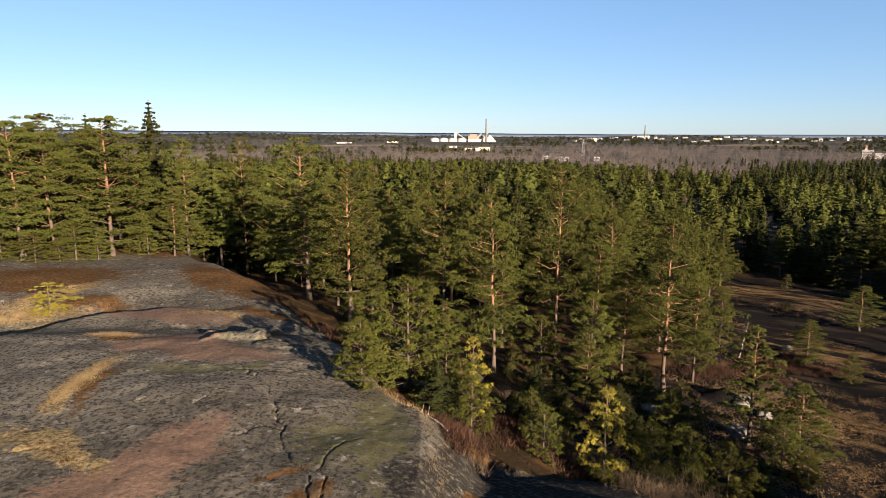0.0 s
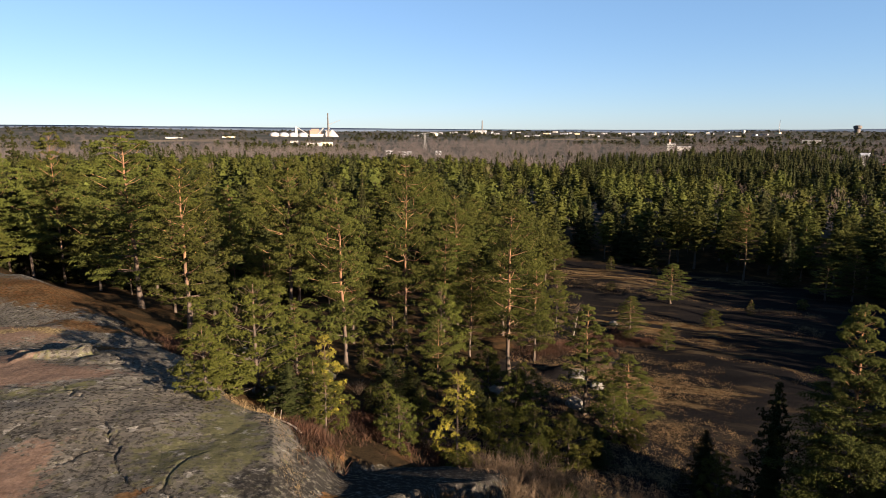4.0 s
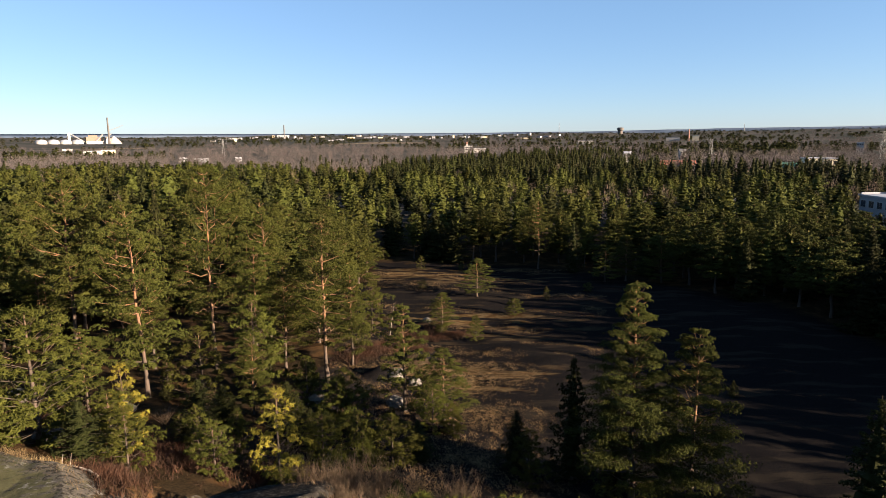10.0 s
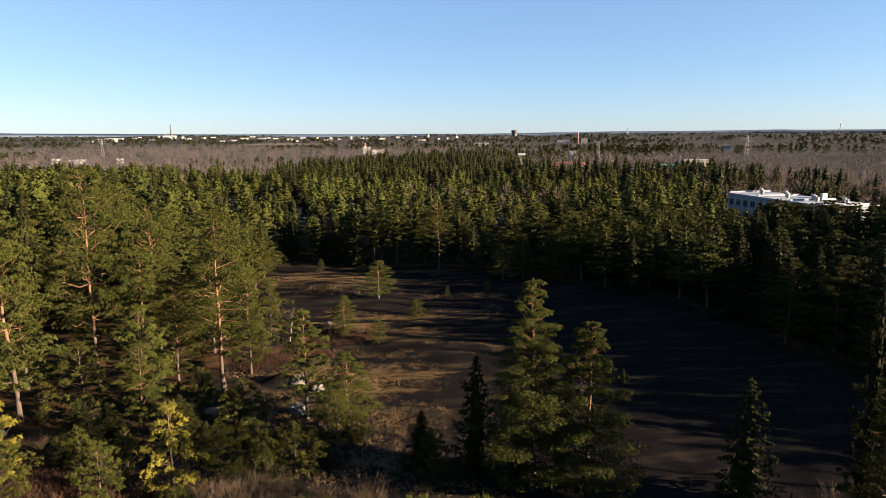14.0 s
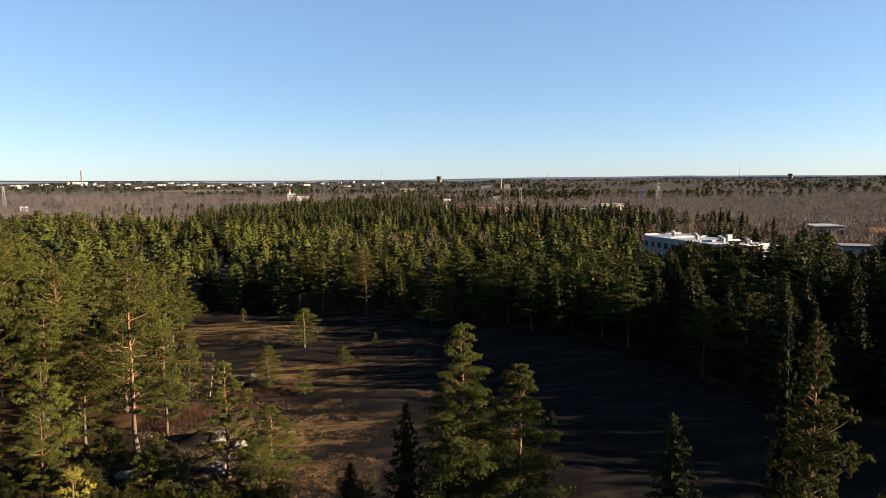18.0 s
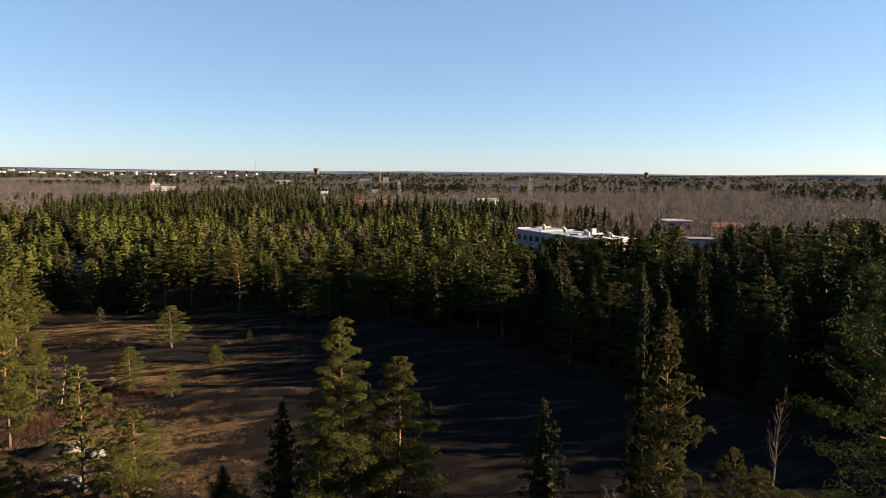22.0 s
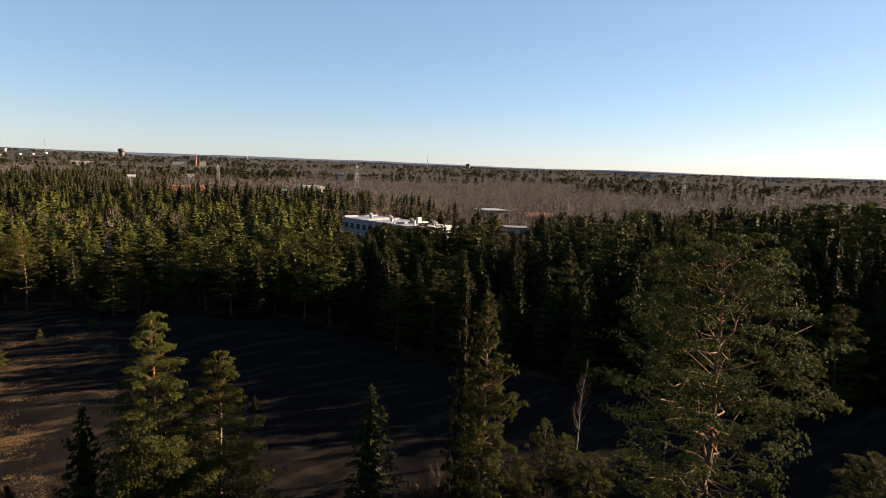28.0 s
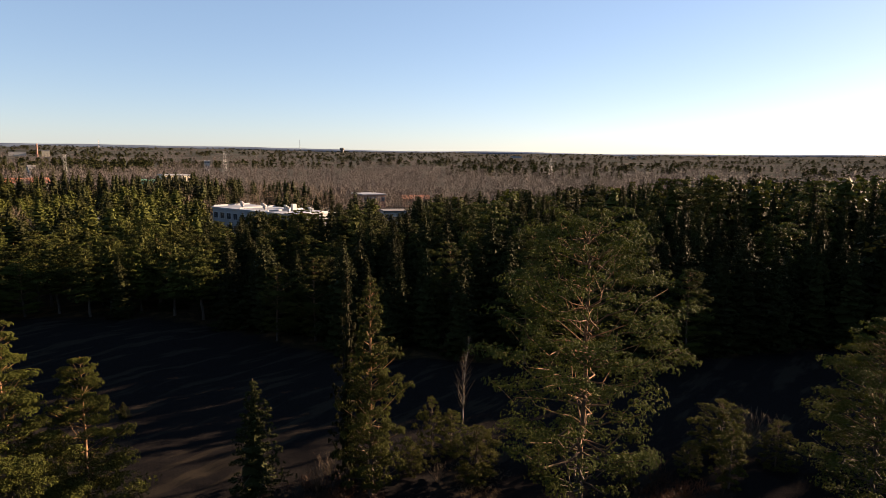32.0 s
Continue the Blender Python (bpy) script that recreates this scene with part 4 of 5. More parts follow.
def low_birch(seed, twigs, half=0.09, rise=1.0):
    """A distant leafless birch: a pale thin trunk and a haze of upright twigs."""
    rng = np.random.default_rng(seed)
    z = rng.uniform(0.16, 0.86, twigs)
    wide = 2.3 * np.interp(z, [0.1, 0.4, 0.65, 0.9], [0.5, 1.0, 0.85, 0.3]) * np.sqrt(rng.uniform(0.02, 1, twigs))
    ang = rng.uniform(0, 6.28, twigs)
    foot = np.column_stack([np.cos(ang) * wide * 0.8, np.sin(ang) * wide * 0.8, 12 * z])
    tip = foot + np.column_stack([np.cos(ang) * rng.uniform(0.0, 0.8, twigs), np.sin(ang) * rng.uniform(0.0, 0.8, twigs), rise * rng.uniform(1.0, 2.3, twigs)])
    turn = rng.uniform(0, 3.14, twigs)
    side = np.column_stack([np.cos(turn), np.sin(turn), np.zeros(twigs)]) * half
    blades = np.stack([foot - side, foot + side, tip], 1).reshape(-1, 3)
    v, f = merge([tube([(0, 0, 0), (0.1, 0, 6), (0, 0.1, 11.0)], [0.06, 0.045, 0.015], 3), (blades, np.arange(len(blades)).reshape(-1, 3))])
    m = np.concatenate([np.zeros(len(f) - twigs, int), np.ones(twigs, int)])
    return v / np.array([2.4, 2.4, 12]), f, m


def conifers_to(x, y):
    """How far from the hill the conifers reach before the leafless woods begin."""
    return np.interp(np.degrees(np.arctan2(x, y)), [-45, -4, 11, 16, 20, 24, 30, 36, 44, 53, 63, 72, 85, 95, 105, 115, 150], [420, 420, 360, 310, 280, 265, 480, 560, 440, 270, 215, 192, 192, 210, 250, 280, 280])


rest = near_wood[400:] + wood_spots(2, 9000, 128, 300, 4.6, -45, 150)
brown = rough(np.array([p[0] for p in rest]), np.array([p[1] for p in rest]), 55, 44, 2)
dist = np.array([math.hypot(*p) for p in rest])
reach_of = conifers_to(np.array([p[0] for p in rest]), np.array([p[1] for p in rest]))
way_of = np.degrees(np.arctan2([p[0] for p in rest], [p[1] for p in rest]))
bare = (brown > 0.45) & (dist > 160) & (way_of > 38) & (way_of < 60) | (dist > reach_of + 30 * brown) & (brown > -0.75) | (rng.random(len(rest)) < 0.04) & (dist > 135)
# Fewer pines past 64 degrees, so dark spruces carry the wood's shade.
bush_like = rng.random(len(rest)) < np.where(np.degrees(np.arctan2([p[0] for p in rest], [p[1] for p in rest])) > 64, 0.12, 0.72)
tall = [max(2.5, in_sight(x, y, float(wood_height(x, y)) * rng.uniform(0.66, 1.08))) for x, y in rest]


def chosen(mask, values):
    return [v for v, m in zip(values, mask) if m]


pines = ~bare & bush_like
spruces = ~bare & ~bush_like
scatter("distant_pine_wood", "olive pines of the wood beyond the clearing", "forest", [low_conifer(200 + k, "pine" if k % 2 == 0 else "stand", (0.24, 0.32, 0.26, 0.36, 0.28)[k], 2.6) for k in range(5)], chosen(pines, rest), chosen(pines, tall), [0.28 * h for h in chosen(pines, tall)], [BARK, PINE], 1)
scatter("distant_spruce_wood", "spruces of the wood beyond the clearing, darkened for its shade", "forest", [low_conifer(210 + k, "spruce" if k == 0 else "young", 0.22, 2.3) for k in range(5)], chosen(spruces, rest), chosen(spruces, tall), [0.25 * h for h in chosen(spruces, tall)], [SPRUCE_BARK, SHADED_SPRUCE], 2)
scatter("leafless_birch_wood", "leafless brown birches among the conifers", "forest", [low_birch(220 + k, 150, 0.028) for k in range(5)], chosen(bare, rest), chosen(bare, tall), [0.27 * h for h in chosen(bare, tall)], [DULL_BARK, TAN_TWIGS], 3)


# ---- the plain out to the horizon ----


def plain_spots(seed, count, inner, outer, power=1.0):
    rng = np.random.default_rng(seed)
    az = np.radians(rng.uniform(-48, 135, count))
    r = inner * (outer / inner) ** (rng.uniform(0, 1, count) ** power)
    return np.column_stack([r * np.sin(az), r * np.cos(az)])


spots = np.concatenate([plain_spots(5, 12500, 240, 1300), plain_spots(6, 7500, 1300, 4400)])
az_deg, far_r = np.degrees(np.arctan2(spots[:, 0], spots[:, 1])), np.hypot(spots[:, 0], spots[:, 1])
spots = spots[~((az_deg > -2.2) & (az_deg < 5.6) & (far_r > 1500) & (far_r < 2420))]
patch = rough(spots[:, 0], spots[:, 1], 210, 61, 3)
radius = np.hypot(spots[:, 0], spots[:, 1])
open_field = open_land(spots[:, 0], spots[:, 1]) > 0.5
limit = np.interp(radius, [240, 900, 1500, 2200], [0.55, 0.38, 0.10, -0.15])
inner = radius < conifers_to(spots[:, 0], spots[:, 1]) + 40 * patch
green = ((patch > limit) | inner) & ~open_field
grey = ~((patch > limit) | inner) & ~open_field
for title, label, mask, shapes, mats in (
        ("far_birch_wood", "leafless grey-brown woods on the plain", grey, [low_birch(230 + k, 76, 0.085, 0.55) for k in range(5)], [FAR_TWIGS, FAR_TWIGS]),
        ("middle_spruce_wood", "dark conifers past the near wood", green & (radius < 620), [low_conifer(250 + k, "young" if k % 2 else "spruce", 0.3, 2.3, 1.5, 2, 6) for k in range(4)], [SPRUCE_BARK, SHADED_SPRUCE]),
        ("far_spruce_wood", "dark conifer woods on the plain", green & (radius >= 620), [rough_conifer(240 + k) for k in range(4)], [SPRUCE_BARK, SHADED_SPRUCE])):
    size = rng.uniform(7.5, 12.5, int(mask.sum())) * np.interp(radius[mask], [240, 900, 2000, 4300], [1.0, 1.0, 0.9, 0.6])
    size *= 1 + 0.22 * rough(spots[mask][:, 0], spots[mask][:, 1], 80, 67, 3)
    width = size * np.interp(radius[mask], [240, 700, 4300], [0.21, 0.28, 1.3] if mats[0] == SPRUCE_BARK else [0.30, 0.42, 1.4])
    scatter(title, label, "forest", shapes, spots[mask], size, width, mats, 6)

# ---- buildings and masts of the plain ----


def at(az, d):
    return d * math.sin(radians(az)), d * math.cos(radians(az))


def box(x0, x1, y0, y1, z0, z1, bevel=0.0):
    bm = bmesh.new()
    bmesh.ops.create_cube(bm, size=1)
    for v in bm.verts:
        v.co = ((x0 + x1) / 2 + v.co.x * (x1 - x0), (y0 + y1) / 2 + v.co.y * (y1 - y0), (z0 + z1) / 2 + v.co.z * (z1 - z0))
    if bevel:
        bmesh.ops.bevel(bm, geom=bm.edges, offset=bevel, segments=1, affect="EDGES")
    return bm


def solid(name, bm, material, parent, label=""):
    me = bpy.data.meshes.new(name)
    bm.to_mesh(me)
    bm.free()
    me.materials.append(material)
    ob = new(name, me)
    ob.parent = parent
    return tagged(ob, label)


def lathe(profile, sides=20, top=True):
    """A round body from (radius, height) pairs."""
    bm = bmesh.new()
    rings = [[bm.verts.new((r * math.cos(6.2832 * k / sides), r * math.sin(6.2832 * k / sides), z)) for k in range(sides)] for r, z in profile]
    for a, b in zip(rings, rings[1:]):
        for k in range(sides):
            bm.faces.new((a[k], a[(k + 1) % sides], b[(k + 1) % sides], b[k]))
    if top:
        bm.faces.new(rings[-1])
    return bm


def gable(w, d, z, rise, over=0.4):
    """A pitched roof with a ridge along x."""
    bm = bmesh.new()
    pts = []
    for x in (-w / 2 - over, w / 2 + over):
        pts.append([bm.verts.new(p) for p in ((x, -d / 2 - over, z), (x, 0, z + rise), (x, d / 2 + over, z), (x, 0, z + rise - 0.35))])
    a, b = pts
    for k in range(4):
        bm.faces.new((a[k], a[(k + 1) % 4], b[(k + 1) % 4], b[k]))
    bm.faces.new(a[::-1])
    bm.faces.new(b)
    return bm


WHITE_WALL = plain_material("white_plaster", (0.2254, 0.2221, 0.2122), (0.2851, 0.2785, 0.2686), 0.6)
BLUE_WALL = plain_material("pale_grey_plaster", (0.175, 0.182, 0.198), (0.225, 0.232, 0.248), 0.5)
YELLOW_WALL = plain_material("pale_yellow_plaster", (0.45, 0.39, 0.27), (0.52, 0.46, 0.33), 0.5)
RED_BRICK = plain_material("red_brick", (0.15, 0.085, 0.066), (0.21, 0.115, 0.09), 0.8)
RED_ROOF = plain_material("red_roof_tiles", (0.17, 0.052, 0.028), (0.24, 0.08, 0.042), 0.9)
PALE_ROOF = plain_material("pale_roof_sheet", (0.15, 0.162, 0.185), (0.23, 0.243, 0.268), 0.4, 0.6)
DARK_ROOF = plain_material("dark_roofing_felt", (0.05, 0.05, 0.055), (0.10, 0.10, 0.105), 0.5)
GREEN_ROOF = plain_material("green_roof_sheet", (0.05, 0.16, 0.10), (0.08, 0.22, 0.14), 0.5)
STEEL = plain_material("galvanised_steel", (0.16, 0.165, 0.17), (0.24, 0.245, 0.25), 1.5, 0.6, 0.1, 0.3)
DARK_STEEL = plain_material("chimney_brick", (0.048, 0.043, 0.041), (0.075, 0.068, 0.064), 0.5)
PANE = plain_material("dark_window_glass", (0.02, 0.025, 0.03), (0.035, 0.04, 0.05), 0.3, 0.12, 0.02)


def building(name, label, az, d, w, depth, h, wall, roof, turn=0.0, rise=0.0, storeys=0, bays=0, bury=3.0, group=""):
    """A house whose front looks towards the hill: wall, roof and windows in rows."""
    x, y = at(az, d)
    root = tagged(new(name), label, "building", group)
    root.matrix_basis = pose(x, y, float(ground_height(x, y)), 0, 0, -az + turn)
    solid("wall", box(-w / 2, w / 2, -depth / 2, depth / 2, -bury, h), wall, root)
    if rise:
        solid("roof", gable(w, depth, h, rise), roof, root)
    else:
        solid("roof", box(-w / 2 - 0.3, w / 2 + 0.3, -depth / 2 - 0.3, depth / 2 + 0.3, h, h + 0.35), roof, root)
    for s in range(storeys):
        for b in range(bays):
            cx, cz = -w / 2 + w * (b + 0.5) / bays, h - 1.6 - 2.9 * s
            half = min(0.8, w / bays * 0.3)
            if d > 600:
                solid("window", box(cx - half, cx + half, -depth / 2 - 0.04, -depth / 2 + 0.06, cz - 0.75, cz + 0.65), PANE, root)
                continue
            sash = solid("window", box(cx - half - 0.1, cx + half + 0.1, -depth / 2 - 0.05, -depth / 2 + 0.06, cz - 0.85, cz + 0.75), WHITE_WALL, root)
            for side in (-1, 1):
                mid = cx + side * half / 2
                solid("pane", box(mid - half * 0.46, mid + half * 0.46, -depth / 2 - 0.07, -depth / 2 - 0.03, cz - 0.75, cz + 0.65), PANE, sash)
    return root


def lattice_mast(name, label, az, d, h, foot, head, arms=0, material=STEEL, legs=4):
    """A mast of legs and cross braces."""
    x, y = at(az, d)
    root = tagged(new(name), label, "mast", "masts")
    root.matrix_basis = pose(x, y, float(ground_height(x, y)) - 1, 0, 0, -az + 20)
    thick = max(0.06, d * 0.00012)
    corners = [(math.cos(6.2832 * (k + 0.5) / legs), math.sin(6.2832 * (k + 0.5) / legs)) for k in range(legs)]
    for cx, cy in corners:
        part("leg", tube([(cx * foot, cy * foot, 0), (cx * head, cy * head, h)], [thick, thick * 0.7], 4), material, root)
    levels = 7
    brace = []
    for i in range(levels):
        for k in range(legs):
            a, b = corners[k], corners[(k + 1) % legs]
            r0, r1 = foot + (head - foot) * i / levels, foot + (head - foot) * (i + 1) / levels
            brace.append(tube([(a[0] * r0, a[1] * r0, h * i / levels), (b[0] * r1, b[1] * r1, h * (i + 1) / levels)], [thick * 0.6] * 2, 3))
    part("bracing", merge(brace), material, root)
    for k in range(arms):
        z = h * (0.97 - 0.11 * k)
        part("crossarm", tube([(-foot * 2.2, 0, z), (0, 0, z + 0.8), (foot * 2.2, 0, z)], [thick * 0.7] * 3, 4), material, root)
    return root


def chimney(name, label, az, d, h, r, material=DARK_STEEL, band=None):
    x, y = at(az, d)
    root = tagged(new(name), label, "chimney", "chimneys")
    root.matrix_basis = pose(x, y, float(ground_height(x, y)) - 2)
    solid("shaft", lathe([(r, 0), (r * 0.8, h * 0.5), (r * 0.66, h - 1.5)]), material, root)
    solid("rim", lathe([(r * 0.66, h - 1.5), (r * 0.78, h - 1.2), (r * 0.78, h)]), band or material, root)
    return root


# long pale block with a sheet roof among the pines
block = building("apartment_block", "long pale grey block with white sheet roof among pines", 69.75, 159.5, 32.0, 11, 8.0, BLUE_WALL, PALE_ROOF, -51.6, 0, 2, 12, 4)
for k in range(11):
    vent = solid("roof_vent", lathe([(0.28, 8.3), (0.28, 9.1), (0.42, 9.15), (0.42, 9.4)], 8), STEEL, block)
    vent.location = (-14.6 + 2.9 * k, 2.0 - 1.9 * (k % 3), 0)
for x in (-15.8, -5.3, 5.3, 15.8):
    solid("parapet", box(x - 0.15, x + 0.15, -5.4, 5.4, 8.36, 8.7), PALE_ROOF, block)
solid("flue", box(7.0, 7.7, 0.2, 1.4, 8.36, 10.0), WHITE_WALL, block, "white chimney stack")
building("outbuilding", "small white outbuilding with grey felt roof", 80.5, 186, 6.5, 6, 5.6, WHITE_WALL, DARK_ROOF, 12, 0, 1, 2)
building("flat_roofed_house", "dark flat-roofed house hidden among trees", 56.3, 172, 7, 9, 5.6, DARK_STEEL, DARK_ROOF, 15, 0, 1, 3)
building("yellow_villa", "pale yellow house block showing above the trees", 61.5, 330, 6, 8, 10.6, YELLOW_WALL, PALE_ROOF, 20, 0, 2, 2)
building("yellow_villa", "pale yellow house block showing above the trees", 62.7, 332, 4.5, 8, 10.2, YELLOW_WALL, PALE_ROOF, 20, 0, 2, 2)
building("green_roofed_house", "house with a green sheet roof in the woods", 59.8, 335, 8, 7, 6.4, WHITE_WALL, GREEN_ROOF, 10, 2.0, 1, 3)
for az, w in ((49.4, 9), (51.0, 15), (52.4, 9)):
    building("row_house", "red tiled row house among bare birches", az, 420, w, 9, 3.6, WHITE_WALL, RED_ROOF, 12, 2.6, 1, int(w // 3), group="row houses")
building("white_house", "small white house among bare trees", 47.6, 520, 6, 6, 8.2, WHITE_WALL, PALE_ROOF, 10, 1.5, 1, 2)
building("white_house", "small white house among bare trees", 52.0, 560, 5, 6, 9.2, WHITE_WALL, DARK_ROOF, 10, 1.5, 1, 2)
building("brick_hall", "long red brick hall with pale roof behind trees", 78.3, 245, 9.5, 10, 7.0, RED_BRICK, PALE_ROOF, 25, 0, 1, 5)
building("brick_hall", "long red brick hall with pale roof behind trees", 82.5, 270, 11, 10, 3.6, RED_BRICK, RED_ROOF, 10, 1.5, 1, 4)
office = building("white_office", "white building with a red and white tower", 33.7, 900, 11, 10, 9.5, WHITE_WALL, PALE_ROOF, 0, 0, 2, 6)
solid("tower", box(-3.2, -0.4, -2, 2, 9, 12), WHITE_WALL, office)
solid("tower_cap", box(-2.9, -0.7, -1.6, 1.6, 12, 15.5), RED_BRICK, office, "red tower cap")
building("warehouse", "low white warehouse beyond the woods", 34.7, 905, 17, 12, 6.0, WHITE_WALL, PALE_ROOF)

# works with a tall chimney on the skyline
for k in range(4):
    x, y = at(-0.75 + 0.80 * k, 2320)
    tank = tagged(new("storage_tank"), "white domed storage tank at the works", "tank", "storage tanks")
    tank.matrix_basis = pose(x, y, float(ground_height(x, y)))
    solid("shell", lathe([(17, -10), (17, 6.5), (16.5, 7.2)], 24), WHITE_WALL, tank)
    solid("dome", lathe([(16.5, 7.2), (13.8, 10.6), (8, 13), (1, 14)], 24), PALE_ROOF, tank)
PALE_STOCK = plain_material("pale_limestone", (0.20, 0.19, 0.18), (0.27, 0.255, 0.24), 0.3)
works = building("works_hall", "red brick works hall with sloping conveyors", 2.75, 2330, 40, 30, 21, RED_BRICK, DARK_ROOF)
solid("upper_storey", box(-14, 12, -12, 12, 21, 27), RED_BRICK, works)
solid("boiler_house", box(30, 48, -14, 14, -4, 22), WHITE_WALL, works)
solid("stockpile", lathe([(26, -3), (14, 12), (2, 24)], 16), PALE_STOCK, works, "pale cone-shaped stockpile").location = (58, 0, 0)
part("conveyor", tube([(-66, -16, 34), (-20, -16, 3)], [1.7, 1.7], 4), STEEL, works)
part("conveyor", tube([(52, -16, 32), (22, -16, 2)], [1.5, 1.5], 4), STEEL, works)
solid("transfer_tower", box(-70, -62, -18, -12, -3, 34), STEEL, works)
solid("low_shed", box(-20, 26, -24, -17, -3, 9), PALE_STOCK, works)
part("conveyor", tube([(28, -16, 30), (4, -16, 6)], [2.6, 2.6], 4), STEEL, works)
part("crane_jib", tube([(44, 0, 40), (88, 0, 58)], [0.9, 0.7], 4), STEEL, works)
chimney("works_chimney", "tall dark works chimney on the skyline", 3.85, 2300, 84, 3.3)
chimney("power_chimney", "thin tall chimney far off on the skyline", 17.5, 3300, 62, 3.6)
building("power_hall", "pale power station hall below its chimney", 17.4, 3310, 60, 25, 9, BLUE_WALL, PALE_ROOF)
chimney("brick_chimney", "old brick chimney on the plain", 52.45, 1750, 32, 2.0, RED_BRICK)
building("brick_works", "low pale works beside the brick chimney", 53.0, 1760, 16, 12, 14, YELLOW_WALL, PALE_ROOF)
building("brick_works", "low pale works beside the brick chimney", 51.2, 1765, 34, 12, 10, WHITE_WALL, PALE_ROOF)
for az, d, w, h, wall in ((0.9, 1500, 18, 4, WHITE_WALL), (3.7, 1250, 22, 6, YELLOW_WALL), (-4.5, 2000, 36, 4, YELLOW_WALL), (-8.8, 1950, 44, 3.5, WHITE_WALL), (13.4, 2900, 60, 8, BLUE_WALL), (2.6, 1180, 26, 6, WHITE_WALL), (9.2, 700, 8, 4, BLUE_WALL), (10.6, 690, 14, 3.4, BLUE_WALL), (13.6, 690, 6, 4, BLUE_WALL), (44.0, 1500, 34, 7, WHITE_WALL), (91.5, 2600, 46, 7, BLUE_WALL), (101.5, 3000, 36, 8, WHITE_WALL), (64.6, 760, 6, 12, WHITE_WALL)):
    building("warehouse", "pale low warehouse far off on the plain", az, d, w, 16, h, wall, PALE_ROOF, 0, 0, 1, max(3, int(w // 9)), group="far warehouses")
town = np.random.default_rng(17)
for k in range(40):
    az = 11 + 31 * (k + town.uniform(0.1, 0.9)) / 40
    d = town.uniform(2300, 3300)
    tall_house = town.random() < 0.2
    building("town_house", "pale town building far off near the skyline", az, d, town.uniform(10, 30) * (0.5 if tall_house else 1), 20, town.uniform(4, 6.5) + (6 if tall_house else 0), (WHITE_WALL, BLUE_WALL, BLUE_WALL, YELLOW_WALL)[k % 4], (PALE_ROOF, DARK_ROOF)[k % 2], town.uniform(-20, 20), 0, 1, 4, group="town buildings")
# water towers and masts on the ridge
for az, d, r, h in ((46.9, 3500, 17, 34), (75.95, 3600, 13, 26)):
    x, y = at(az, d)
    tower = tagged(new("water_tower"), "brown water tower on the far ridge", "tower", "water towers")
    tower.matrix_basis = pose(x, y, float(ground_height(x, y)))
    solid("stem", lathe([(r * 0.75, -4), (r * 0.7, h * 0.5)], 16), DARK_STEEL, tower)
    solid("tank", lathe([(r * 0.7, h * 0.5), (r, h * 0.6), (r, h * 0.92), (r * 0.5, h)], 16), DARK_STEEL, tower)
lattice_mast("radio_mast", "thin radio mast on the far ridge", 72.3, 3300, 62, 1.6, 0.8, 0)
lattice_mast("radio_mast", "thin radio mast on the far ridge", 41.7, 3500, 55, 1.6, 0.8, 0)
lattice_mast("radio_mast", "thin radio mast on the far ridge", 56.6, 3400, 40, 1.6, 0.8, 0)
lattice_mast("power_pylon", "steel lattice power pylon above the woods", 94.6, 520, 23, 2.6, 0.7, 3)
lattice_mast("power_pylon", "steel lattice power pylon above the woods", 66.0, 640, 24, 2.6, 0.7, 3)
lattice_mast("power_pylon", "steel lattice power pylon above the woods", 54.2, 480, 20, 1.4, 0.9, 1)
lattice_mast("power_pylon", "steel lattice power pylon above the woods", 12.4, 900, 24, 2.6, 0.7, 3)

# ---- low growth: bare bushes, seedlings, heather, dry grass, stones ----
low = np.random.default_rng(23)
for k in range(34):
    az, d = low.uniform(17, 52), low.uniform(23.5, 31)
    x, y = at(az, d)
    h = low.uniform(1.3, 2.6)
    plant("bush", x, y, h, h * 0.45)
for k in range(30):
    az, d = low.uniform(17, 37), low.uniform(28.5, 33)
    x, y = at(az, d)
    h = low.uniform(1.5, 2.7)
    plant("bush", x, y, h, h * 0.42)
for k in range(9):
    az, d = low.uniform(-2, 16), low.uniform(30, 46)
    x, y = at(az, d)
    if edge_distance(x, y) > 3:
        plant("bush", x, y, low.uniform(1.0, 2.0), 0.8)
# Dark spruces here stand in for young pines in shade.
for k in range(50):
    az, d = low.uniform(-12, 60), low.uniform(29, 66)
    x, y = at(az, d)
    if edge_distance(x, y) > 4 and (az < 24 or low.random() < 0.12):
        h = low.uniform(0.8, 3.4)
        plant("spruce_and_shaded_pine" if k % 5 < 3 else "young_pine", x, y, h, h * low.uniform(0.34, 0.46))
# Some dark spruces again stand for shaded young pines.
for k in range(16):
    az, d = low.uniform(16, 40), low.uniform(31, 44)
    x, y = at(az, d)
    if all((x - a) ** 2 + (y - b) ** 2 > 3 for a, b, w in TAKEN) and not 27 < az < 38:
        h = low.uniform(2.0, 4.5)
        plant("spruce_and_shaded_pine" if k % 3 == 0 else "young_pine", x, y, h, h * 0.32)
plant("yellow_pine", -28.6, 44.4, 2.5, 1.6)
for x, y, h in ((-41.5, 63.0, 3.2), (-38.8, 65.5, 4.5), (-37.0, 66.5, 3.4), (-44.5, 66.0, 4.8), (-40.0, 64.6, 2.6), (-33.5, 70.5, 3.6), (-30.2, 73.5, 4.2), (-46.0, 64.5, 3.4), (-35.4, 70.0, 2.2), (36.5, 60.5, 1.2), (63, 64, 1.4), (44, 78, 1.3), (57, 88, 1.2), (52, 44, 1.5)):
    plant("young_pine", x, y, h, 0.55 * h)


